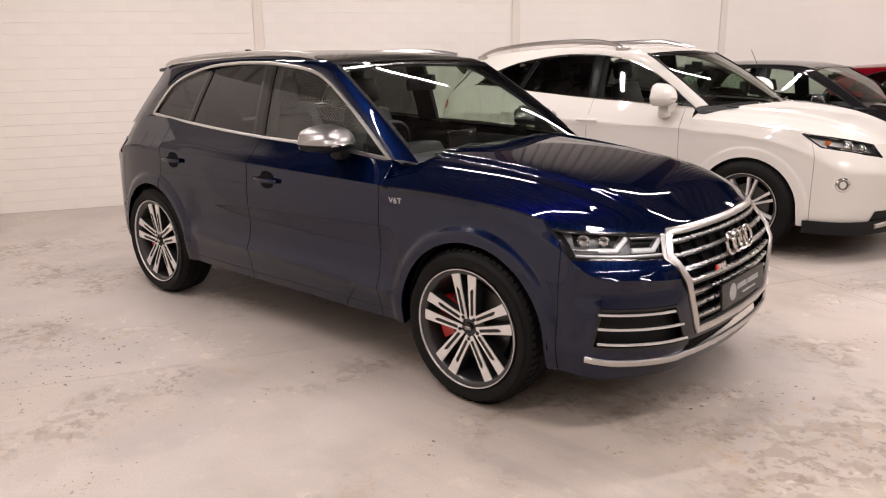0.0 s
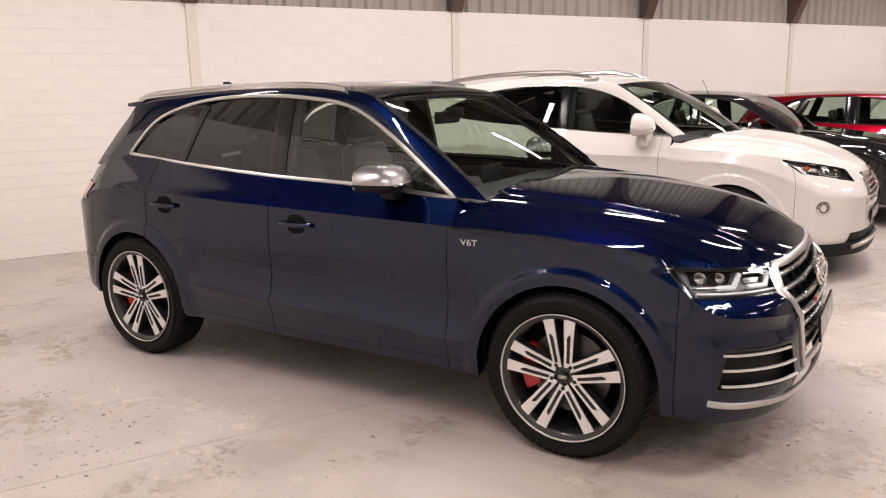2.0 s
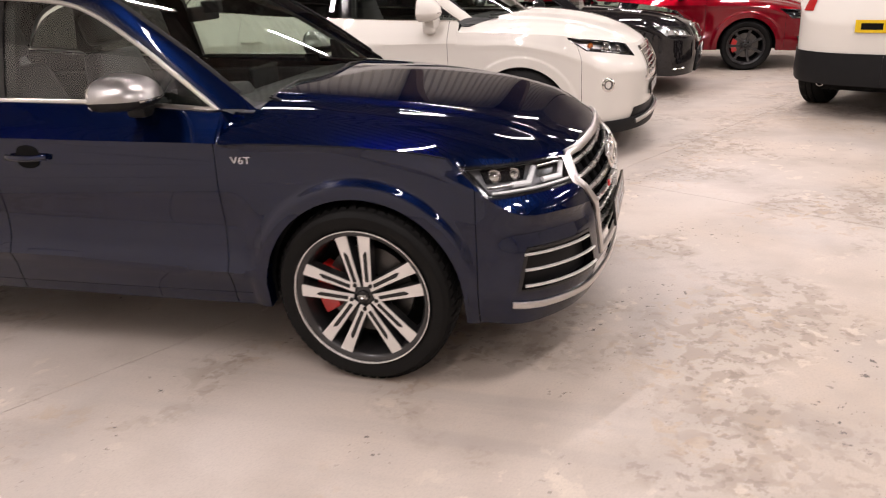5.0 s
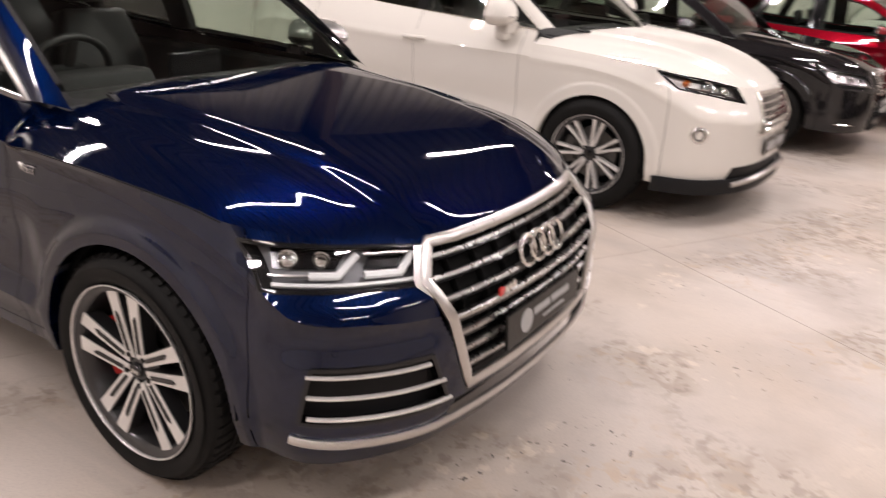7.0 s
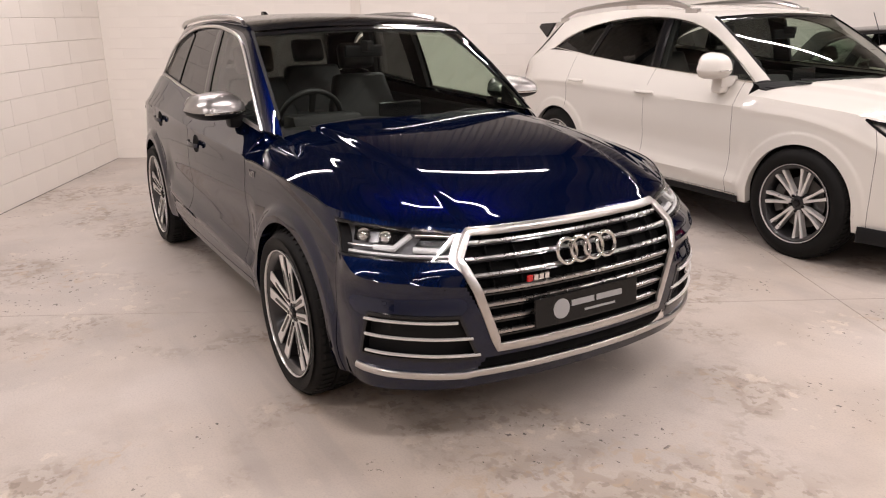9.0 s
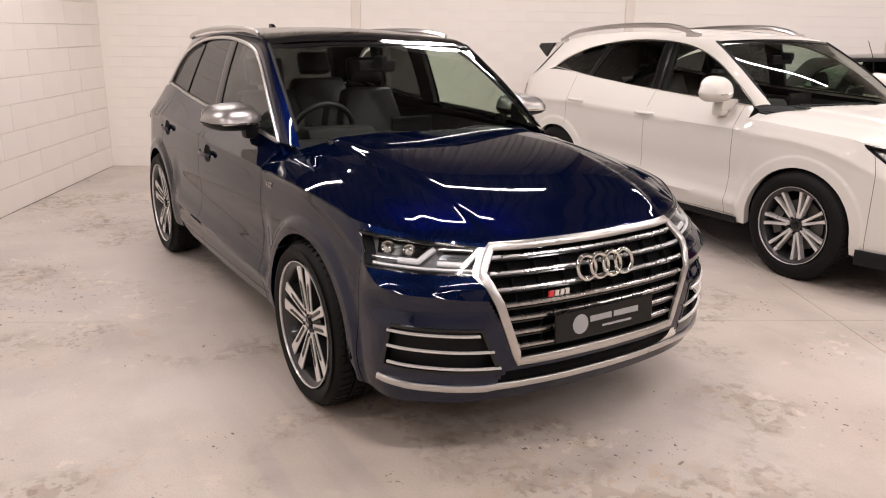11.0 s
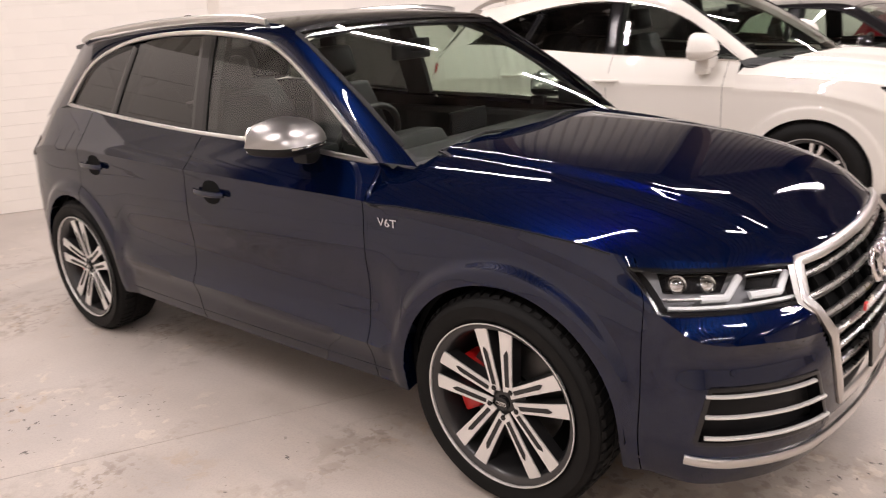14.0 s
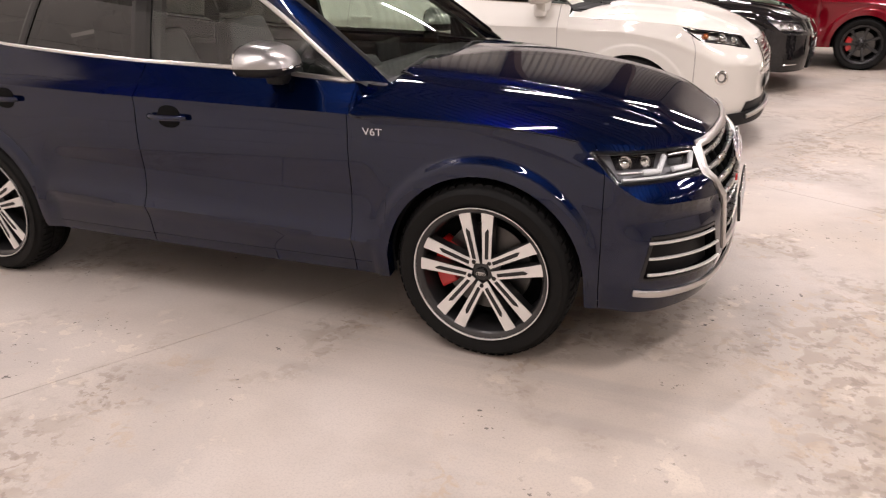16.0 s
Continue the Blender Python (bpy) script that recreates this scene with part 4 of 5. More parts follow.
def door_handle(sh, root, x, z, side, material, cup=True):
    u0, u1, um = sh.u_side(x - 0.11), sh.u_side(x + 0.11), sh.u_side(x + 0.0)
    ob = empty("door_handle", None)
    ob.parent = root
    # cup lies flat on the skin; except on white, matte black paints a hollow's shade
    if cup:
        bm = bmesh.new()
        rows = []
        for i in range(9):
            f = i / 8
            hh = 0.050 * (1 - abs(2 * f - 1) ** 2.4) ** 0.5
            u = sh.u_side(x - 0.07 + 0.14 * f)
            rows.append([sh.at(u, z + hh * (2 * j / 4 - 1), 0.0015, side) for j in range(5)])
        grid(bm, rows, flip=side > 0)
        part("handle_cup", bm, M_LINER if material is not M_WHITE else material, ob, smooth=60)
    bm = bmesh.new()
    uz = [(sh.u_side(x - 0.105 + 0.21 * f), z + 0.012 * (f - 0.5) * 0) for f in np.linspace(0, 1, 12)]
    pts = [sh.at(u, zz, 0.012 + 0.022 * math.sin(math.pi * min(1, max(0, f))) ** 0.5, side) for (u, zz), f in zip(uz, np.linspace(0, 1, 12))]
    sweep(bm, pts, [sh.normal(u, zz, side) for u, zz in uz], 0.024, 0.010)
    part("grip", bm, material, ob, smooth=50)


def gap_line(sh, root, uz, side, name="panel_gap", w=0.004):
    bm = bmesh.new()
    sweep(bm, [sh.at(u, z, 0.0, side) for u, z in uz], [sh.normal(u, z, side) for u, z in uz], w, 0.0008)
    part(name, bm, M_GAP, root)


def u_front(sh, y, z):
    """The front station at which the skin lies y from the middle at height z."""
    key = round(z, 3)
    if key not in sh.memo:
        us = np.linspace(sh.u_side(0.42), sh.uu[-1], 160)
        sh.memo[key] = us, np.array([sh.at(u, z).y for u in us])
    us, ys = sh.memo[key]
    return float(np.interp(-abs(y), ys, us))


def front_pt(sh, y, z, off=0.0):
    p = sh.at(u_front(sh, y, z), z, off, -1 if y < 0 else 1)
    return p


def front_bar(sh, bm, yz, w, h, off=0.0, closed=False, taper=None):
    pts = [front_pt(sh, y, z, off) for y, z in yz]
    ups = [sh.normal(min(u_front(sh, y, z), sh.uu[-1] - 0.05), z, -1 if y < 0 else 1) for y, z in yz]
    sweep(bm, pts, ups, w, h, closed, taper)


def dense(poly, n=8, closed=True):
    out = []
    k = len(poly) if closed else len(poly) - 1
    for i in range(k):
        a, b = np.array(poly[i], float), np.array(poly[(i + 1) % len(poly)], float)
        out += [tuple(a + (b - a) * j / n) for j in range(n)]
    if not closed:
        out.append(tuple(poly[-1]))
    return out


def front_panel(sh, bm, poly, off, n=30, m=8):
    """A sheet over a front field given by its half width at heights [(z, half width)], bottom to top."""
    zs, hw = np.array(poly).T
    rows = []
    for i in range(n + 1):
        t = 2 * i / n - 1
        rows.append([front_pt(sh, t * np.interp(z, zs, hw), z, off) for z in np.linspace(zs[0], zs[-1], m + 1)])
    grid(bm, rows)


def build_car(name, spec, paint, m, label, category="car", group="", openings=(), detail=True):
    """The parts that every car has."""
    root = tagged(empty(name, m), label, category, group)
    sh = Shell(spec)
    ops = [o(sh) for o in openings]
    skin_panels(sh, root, paint, ["rear_bumper", "rear_quarter", "rear_door", "front_door", "front_wing", "front_bumper"], ops)
    hood(sh, root, paint, spec["cowl"], spec["crown"], spec.get("dome", 0.010), spec.get("ridge", (0.60, 0.47)))
    glasshouse(sh, root, paint, spec)
    cabin(root, spec)
    bm = bmesh.new()
    w = spec["low"][8][1]
    box(bm, (spec["low"][0][0] + 0.25, -w + 0.34, 0.24), (spec["low"][-1][0] - 0.25, w - 0.34, 0.52), None, 0.04)
    box(bm, (-spec["wheelbase"] + 0.46, -w + 0.08, 0.27), (-0.46, w - 0.08, 0.45), None, 0.03)
    part("underbody", bm, M_LINER, root)
    bm = bmesh.new()
    box(bm, (spec["cowl"] - 0.02, -0.72, spec["crown"][0][1] - 0.14), (spec["cowl"] + 0.16, 0.72, spec["crown"][0][1] - 0.06), None, 0.02)
    part("scuttle", bm, M_PLASTIC, root)
    for x in (0.0, -spec["wheelbase"]):
        for side in (-1, 1):
            wheel(root, x, side * (spec["track"] - spec["tyre_width"] / 2), side, spec)
            bm = bmesh.new()
            rows = []
            for k in range(25):
                a = math.pi * k / 24
                c = Vector((x + (spec["arch"] + 0.02) * math.cos(a), 0, sh.zc + (spec["arch"] + 0.02) * math.sin(a)))
                rows.append([Vector((c.x, side * yy, c.z)) for yy in (spec["track"] - 0.03, spec["track"] - 0.36)])
            grid(bm, rows)
            bm.faces.new([bm.verts.new(r[1] + Vector((0, 0, 0))) for r in rows])
            part("arch_liner", bm, M_LINER, root)
    return root, sh


def text_on(root, words, m, size, material, name):
    cu = bpy.data.curves.new(name, "FONT")
    cu.body, cu.size, cu.extrude, cu.align_x, cu.align_y = words, size, 0.0015, "CENTER", "CENTER"
    tmp = new(name, cu)
    me = bpy.data.meshes.new_from_object(tmp.evaluated_get(bpy.context.evaluated_depsgraph_get()))
    bpy.data.objects.remove(tmp)
    me.materials.clear()
    me.materials.append(material)
    ob = new(name, me)
    ob.parent, ob.matrix_basis = root, m
    return ob


SUV = dict(
    wheelbase=2.82, tyre=0.374, tyre_width=0.255, sink=FLOOR, rim=0.284, arch=0.416, track=0.950, flare=0.020, flare_ramp=0.05, crease=0.006, tumble=0.022, scoop=0.022, round=1.0,
    low=[(-3.76, 0), (-3.745, 0.40), (-3.63, 0.69), (-3.44, 0.85), (-3.18, 0.915), (-2.82, 0.935), (-2.40, 0.940), (-1.95, 0.945), (-1.50, 0.945), (-1.05, 0.940),
         (-0.60, 0.930), (-0.568, 0.9295), (-0.40, 0.928), (-0.05, 0.925), (0.25, 0.912), (0.45, 0.898), (0.635, 0.868), (0.772, 0.735), (0.862, 0.545), (0.908, 0.27), (0.92, 0)],
    top=[(-3.62, 0, 1.06), (-3.60, 0.40, 1.06), (-3.52, 0.64, 1.08), (-3.38, 0.735, 1.12), (-3.16, 0.77, 1.19), (-2.82, 0.785, 1.205), (-2.40, 0.79, 1.172), (-1.95, 0.795, 1.147),
         (-1.50, 0.80, 1.128), (-1.05, 0.80, 1.110), (-0.60, 0.805, 1.084), (-0.568, 0.912, 0.978), (-0.40, 0.915, 0.972), (-0.05, 0.912, 0.964), (0.25, 0.885, 0.935), (0.40, 0.852, 0.905),
         (0.60, 0.70, 0.872), (0.70, 0.55, 0.853), (0.765, 0.42, 0.848), (0.79, 0.22, 0.855), (0.80, 0, 0.858)],
    shoulder=[0.80, 0.80, 0.82, 0.92, 1.0, 1.02, 1.01, 0.998, 0.99, 0.98, 0.97, 0.957, 0.95, 0.94, 0.88, 0.80, 0.70, 0.68, 0.66, 0.66, 0.66],
    bottom=[0.34, 0.34, 0.34, 0.34, 0.32, 0.30, 0.29, 0.285, 0.285, 0.28, 0.278, 0.278, 0.278, 0.27, 0.26, 0.25, 0.24, 0.24, 0.24, 0.24, 0.24],
    gaps=[-3.27, -2.69, -1.685, -0.582, 0.47], hood_power=4.6,
    cowl=-0.565, belt=1.09, crown=[(-0.57, 1.115), (-0.30, 1.092), (0.0, 1.058), (0.30, 1.012), (0.55, 0.955), (0.72, 0.895), (0.80, 0.858)], dome=0.015,
    glass=(0.80, 0.25, 0.18, 1.10),
    window_low=[(-0.60, 1.084), (-1.11, 1.116), (-1.77, 1.134), (-2.43, 1.173), (-2.985, 1.220)],
    window_top=[(-0.60, 1.084), (-0.794, 1.221), (-0.993, 1.353), (-1.198, 1.466), (-1.36, 1.518), (-1.60, 1.548), (-1.85, 1.562), (-2.15, 1.558), (-2.43, 1.532), (-2.67, 1.473), (-2.81, 1.405), (-2.912, 1.307), (-2.985, 1.220)],
    frame=[(-0.45, 0.755, 1.07), (-0.70, 0.715, 1.26), (-0.93, 0.682, 1.41), (-1.152, 0.646, 1.543), (-1.36, 0.612, 1.585), (-1.80, 0.60, 1.602), (-2.30, 0.59, 1.595), (-2.75, 0.575, 1.572),
           (-3.10, 0.555, 1.54), (-3.22, 0.60, 1.42), (-3.32, 0.66, 1.28), (-3.41, 0.728, 1.13)],
    roof_span=(3 / 11, 8 / 11), roof_rise=0.034, roof_bow=(-0.05, -0.08), screen_base=(-0.42, 1.055, 0.735, -0.47, 1.10), rear_base=(-3.56, 1.08, 0.71, -3.41, 1.13), roof_mat=M_GLOSSBLACK,
    pillars=[(-1.735, 0.115, -0.03), (-2.545, 0.05, 0.42)], privacy=True,
    cabin_rear=-3.1, seat_x=-1.62, mirror_inside=(-1.12, 1.42),
    barrel_mat=M_ALLOYDARK, spoke_mat=M_ALLOY, caliper_mat=M_CALIPER, spokes=spokes_twin, rings=True)


def rescale(spec, wb, front, rear, width, height, **extra):
    """Another car's lines from a spec: wheelbase, overhangs, half width and height."""
    s = dict(spec)
    wb0, f0, r0 = spec["wheelbase"], spec["low"][-1][0], -spec["low"][0][0] - spec["wheelbase"]
    w0, h0 = max(p[1] for p in spec["low"]), max(p[2] for p in spec["frame"])

    def fx(x):
        return x * front / f0 if x > 0 else (x * wb / wb0 if x > -wb0 else -wb + (x + wb0) * rear / r0)

    def fz(z):
        return z if z < 0.3 else 0.3 + (z - 0.3) * (height - 0.3) / (h0 - 0.3)
    k = width / w0
    s["low"] = [(fx(x), y * k) for x, y in spec["low"]]
    s["top"] = [(fx(x), y * k, fz(z)) for x, y, z in spec["top"]]
    s["frame"] = [(fx(x), y * k, fz(z)) for x, y, z in spec["frame"]]
    for key in ("window_low", "window_top", "crown"):
        s[key] = [(fx(x), fz(z)) for x, z in spec[key]]
    s["shoulder"], s["gaps"] = [fz(z) for z in spec["shoulder"]], [fx(x) for x in spec["gaps"]]
    s["cowl"], s["belt"], s["wheelbase"], s["track"] = fx(spec["cowl"]), fz(spec["belt"]), wb, spec["track"] * k
    g = spec["glass"]
    s["glass"] = (g[0] * k, g[1], g[2], fz(g[3]))
    for key in ("screen_base", "rear_base"):
        b = spec[key]
        s[key] = (fx(b[0]), fz(b[1]), b[2] * k, fx(b[3]), fz(b[4]))
    s.pop("roof_mat", None)
    s.update(sink=0.0, flare_ramp=0.022, tumble=0.0, scoop=0.0, flare=0.012, crease=0.010, round=1.25)
    s["track"] = 0.925 * k
    s["pillars"] = [(fx(x), w, l) for x, w, l in spec["pillars"]]
    s["cabin_rear"], s["seat_x"], s["mirror_inside"] = fx(spec["cabin_rear"]), fx(spec["seat_x"]), (fx(spec["mirror_inside"][0]), fz(spec["mirror_inside"][1]))
    s.update(extra)
    return s


# ---- navy SUV ----
GRILLE = [(-0.475, 0.838), (0.475, 0.838), (0.54, 0.75), (0.415, 0.405), (-0.415, 0.405), (-0.54, 0.75)]
GRILLE_W = [(0.415, 0.405), (0.75, 0.525), (0.828, 0.462)]


def lamp_field(sh):
    return [(sh.u_of(0.44, 0.885), 0.872), (u_front(sh, 0.495, 0.832), 0.832), (u_front(sh, 0.552, 0.748), 0.748), (sh.u_of(0.52, 0.89), 0.765)]


def vent_field(sh):
    return [(sh.u_of(0.655, 0.85), 0.560), (u_front(sh, 0.565, 0.548), 0.548), (u_front(sh, 0.495, 0.372), 0.372), (sh.u_of(0.625, 0.868), 0.392)]


def grille_field(sh):
    return [(u_front(sh, 0.462, 0.825), 0.828), (60, 0.828), (60, 0.415), (u_front(sh, 0.40, 0.415), 0.415), (u_front(sh, 0.525, 0.75), 0.75)]


def intake_field(sh):
    return [(u_front(sh, 0.46, 0.375), 0.375), (60, 0.385), (60, 0.315), (u_front(sh, 0.50, 0.32), 0.32)]


def build_navy_suv():
    root, sh = build_car("suv", SUV, M_NAVY, Matrix.Identity(4), "dark navy metallic SUV with bright trim and twin-spoke alloy wheels", "car", "parked cars", (lamp_field, vent_field, grille_field, intake_field))
    # grille: backing, bars, bright frame
    grille = empty("grille")
    grille.parent = root
    bm = bmesh.new()
    front_panel(sh, bm, GRILLE_W, -0.055)
    part("grille_backing", bm, M_LINER, grille, smooth=60)
    for z in (0.795, 0.742, 0.688, 0.634, 0.578, 0.520, 0.462):
        hw = float(np.interp(z, [p[0] for p in GRILLE_W], [p[1] for p in GRILLE_W])) - 0.005
        bm = bmesh.new()
        front_bar(sh, bm, [(y, z) for y in np.linspace(-hw, hw, 31)], 0.017, 0.014, -0.020)
        part("grille_bar", bm, M_GRILLE, grille, smooth=30)
        bm = bmesh.new()
        front_bar(sh, bm, [(y, z - 0.016) for y in np.linspace(-hw, hw, 31)], 0.012, 0.02, -0.034)
        part("grille_bar_underside", bm, M_GLOSSBLACK, grille, smooth=30)
    for y in np.linspace(-0.42, 0.42, 8):
        bm = bmesh.new()
        front_bar(sh, bm, [(y, z) for z in np.linspace(0.44, 0.815, 8)], 0.010, 0.02, -0.05)
        part("grille_stay", bm, M_LINER, grille)
    bm = bmesh.new()
    front_bar(sh, bm, dense(GRILLE, 10), 0.035, 0.011, 0.0, True)
    part("grille_frame", bm, M_SATIN, grille, "satin silver grille frame", smooth=35)
    for s in (-1, 1):
        bm = bmesh.new()
        pl = [[front_pt(sh, s * (np.interp(z, [0.405, 0.75, 0.838], [0.415, 0.54, 0.475]) - 0.012 + 0.050 * f * float(smooth01((z - 0.64) / 0.12))), z, 0.008 - 0.005 * f) for f in (0, 0.5, 1)] for z in np.linspace(0.60, 0.835, 14)]
        grid(bm, pl)
        part("grille_cheek", bm, M_SATIN, grille, smooth=50)
    # four-ring emblem
    bm = bmesh.new()
    for k in range(4):
        c = front_pt(sh, (k - 1.5) * 0.066, 0.738, 0.022)
        tube(bm, [Vector((c.x - 0.012 * math.sin(a) * 1, c.y + 0.046 * math.cos(a), c.z + 0.046 * math.sin(a))) for a in [2 * math.pi * i / 28 for i in range(28)]], 0.009, 8, True)
    part("emblem", bm, M_CHROME, grille, "chrome ring emblem", smooth=60)
    bm = bmesh.new()
    c = front_pt(sh, -0.285, 0.665, 0.006)
    for k in range(3):
        box(bm, (-0.004, 0.014 + 0.026 * k, -0.012), (0.004, 0.034 + 0.026 * k, 0.012), Matrix.Translation(c), 0.002)
    badge = part("badge", bm, M_CHROME, grille)
    bm = bmesh.new()
    box(bm, (-0.004, -0.016, -0.012), (0.005, 0.008, 0.012), Matrix.Translation(c) @ Matrix.Shear("XZ", 4, (0.0, 0.0)), 0.002)
    part("badge_mark", bm, M_CALIPER, badge)
    # dealer plate: black with a disc and pale bars
    plate = empty("number_plate", pose(0.940, -0.02, 0.525, 0, -5, 0))
    plate.parent = root
    bm = bmesh.new()
    box(bm, (-0.012, -0.262, -0.058), (0.0, 0.262, 0.058), None, 0.004)
    part("plate", bm, M_PLATEBLACK, plate)
    bm = bmesh.new()
    lathe(bm, [(0.0, -0.0), (0.040, 0.0), (0.040, 0.003)], 32, Matrix.Translation((0.0005, -0.135, 0.0)) @ Matrix.Rotation(radians(90), 4, "Z"))
    part("disc", bm, M_LETTER, plate)
    for y0, w, z0, h in ((-0.085, 0.115, 0.012, 0.024), (0.042, 0.135, 0.012, 0.024), (-0.02, 0.16, -0.026, 0.009)):
        bm = bmesh.new()
        box(bm, (0.0, y0, z0 - h / 2), (0.0012, y0 + w, z0 + h / 2))
        part("bar", bm, M_LETTER, plate)
    # intake under the grille, and the silver blade
    bm = bmesh.new()
    front_panel(sh, bm, [(0.30, 0.52), (0.40, 0.47)], -0.05, 30, 4)
    part("intake", bm, M_PLASTIC, root)
    bm = bmesh.new()
    half = [(sh.u_of(0.60, 0.875), 0.338), (sh.u_of(0.70, 0.80), 0.322), (u_front(sh, 0.66, 0.30), 0.312), (u_front(sh, 0.54, 0.30), 0.304)]
    pts = [sh.at(u, z, 0.006, -1) for u, z in dense(half, 6, False)] + [front_pt(sh, y, 0.310 - 0.004 * (1 - (y / 0.54) ** 2), 0.008) for y in np.linspace(-0.5, 0.5, 21)] + [sh.at(u, z, 0.006, 1) for u, z in dense(half[::-1], 6, False)]
    sweep(bm, pts, [(p - Vector((0.2, p.y * 0.75, p.z))).normalized() for p in pts], 0.026, 0.009)
    part("front_blade", bm, M_SATIN, root, "satin silver front blade", smooth=35)
    for side in (-1, 1):
        # headlamp
        lamp = empty("headlight")
        lamp.parent = root
        f = lamp_field(sh)
        bm = bmesh.new()
        grid(bm, sh.patch(f, 18, 6, -0.05, side), flip=side > 0)
        part("housing", bm, M_REFLECTOR, lamp, smooth=60)
        for a, b in ((0, 1), (1, 2), (2, 3), (3, 0)):
            bm = bmesh.new()
            ln = [tuple(np.array(f[a]) + (np.array(f[b]) - np.array(f[a])) * t) for t in np.linspace(0, 1, 12)]
            rows = [[sh.at(u, z, 0.0, side), sh.at(u, z, -0.05, side)] for u, z in ln]
            grid(bm, rows)
            part("bezel", bm, M_SATIN if a == 0 else M_PLASTIC, lamp)
            bm = bmesh.new()
            sh.bar(bm, ln, 0.014, 0.002, 0.0005, side)
            part("seal", bm, M_GLOSSBLACK, lamp)

        def q(s, t):
            a, b, c, d = [np.array(k) for k in f]
            return tuple((a + (b - a) * s) * t + (d + (c - d) * s) * (1 - t))
        lines = [([(0.04, 0.93), (0.97, 0.92)], 0.012, M_SATIN), ([(0.05, 0.07), (0.5, 0.05), (0.96, 0.07)], 0.013, M_DRL),
                 ([(0.26, 0.27), (0.43, 0.27), (0.545, 0.74)], 0.021, M_DRL), ([(0.60, 0.27), (0.85, 0.27), (0.955, 0.76)], 0.021, M_DRL),
                 ([(0.58, 0.74), (0.90, 0.78)], 0.008, M_SATIN), ([(0.05, 0.26), (0.26, 0.27)], 0.008, M_SATIN)]
        for ln, width, guide_mat in lines:
            bm = bmesh.new()
            sh.bar(bm, [q(*p) for p in dense(ln, 8, False)], width, 0.010, -0.020, side)
            part("light_guide", bm, guide_mat, lamp, smooth=40)
        for s0, s1, t0, t1 in ((0.05, 0.45, 0.36, 0.86), (0.60, 0.88, 0.36, 0.80), (0.93, 0.97, 0.10, 0.90)):
            bm = bmesh.new()
            grid(bm, sh.patch([q(s0 + 0.05, t1), q(s1 + 0.05, t1), q(s1 - 0.04, t0), q(s0, t0)], 8, 4, -0.040, side), flip=side > 0)
            part("pocket", bm, M_GLOSSBLACK, lamp, smooth=60)
        for s, t, r in ((0.17, 0.60, 0.021), (0.33, 0.60, 0.019)):
            p = sh.at(*q(s, t), -0.03, side)
            n = sh.normal(*q(s, t), side)
            m = Matrix.Translation(p) @ n.to_track_quat("-Y", "Z").to_matrix().to_4x4()
            bm = bmesh.new()
            lathe(bm, [(0.0, -0.012), (r * 0.6, -0.009), (r, 0.0), (r * 1.25, -0.004), (r * 1.3, 0.015)], 24, m)
            part("projector", bm, M_CHROME, lamp, smooth=60)
        c0, c1, c2, c3 = [sh.at(u, z, 0.001, side) for u, z in f]
        bow = sh.at(*q(0.5, 0.5), 0.001, side) - (c0 + c1 + c2 + c3) / 4
        rows = []
        for i in range(19):
            e = i / 18
            up, dn = c0.lerp(c1, e), c3.lerp(c2, e)
            rows.append([dn.lerp(up, j / 6) + bow * 4 * e * (1 - e) for j in range(7)])
        bm = bmesh.new()
        grid(bm, rows, flip=side > 0)
        ob = part("lens", bm, M_LENS, lamp, smooth=60)
        ob.visible_shadow = False
        # parking sensors in the bumper
        for y, z in ((0.80, 0.60), (0.50, 0.36)):
            uu_ = u_front(sh, y, z)
            p, n = sh.at(uu_, z, 0.0, side), sh.normal(uu_, z, side)
            bm = bmesh.new()
            lathe(bm, [(0.0, -0.002), (0.008, -0.002), (0.0095, 0.0), (0.0095, 0.01)], 16, Matrix.Translation(p) @ n.to_track_quat("-Y", "Z").to_matrix().to_4x4())
            part("parking_sensor", bm, M_NAVY, root, smooth=50)
        # bumper vent with three bright blades
        vent = empty("bumper_vent")
        vent.parent = root
        f = vent_field(sh)
        bm = bmesh.new()
        grid(bm, sh.patch(f, 14, 6, -0.045, side), flip=side > 0)
        part("vent_backing", bm, M_PLASTIC, vent, smooth=60)
        for a, b in ((0, 1), (1, 2), (2, 3), (3, 0)):
            bm = bmesh.new()
            ln = [tuple(np.array(f[a]) + (np.array(f[b]) - np.array(f[a])) * t) for t in np.linspace(0, 1, 12)]
            grid(bm, [[sh.at(u, z, 0.001, side), sh.at(u, z, -0.045, side)] for u, z in ln])
            part("vent_edge", bm, M_GLOSSBLACK, vent)
            bm = bmesh.new()
            sh.bar(bm, ln, 0.014, 0.002, 0.0005, side)
            part("vent_rim", bm, M_GLOSSBLACK, vent)
        for z0, z1, y1 in ((0.540, 0.526, 0.575), (0.478, 0.458, 0.52), (0.412, 0.388, 0.49)):
            bm = bmesh.new()
            u0, u1 = sh.u_of(0.645, 0.855), u_front(sh, y1, z1)
            sh.bar(bm, [(u0 + (u1 - u0) * t, z0 + (z1 - z0) * t) for t in np.linspace(0, 1, 14)], 0.010, 0.008, 0.001, side)
            part("vent_blade", bm, M_ALLOY, vent, "bright blade", smooth=40)
        for x, z in ((-1.488, 0.912), (-2.52, 0.946)):
            door_handle(sh, root, x, z, side, M_NAVY)
        door_mirror(root, side, (-0.965, 0.935, 1.160), M_MIRRORCAP, M_PLASTIC, (0.22, 0.31, 0.155))
        bm = bmesh.new()
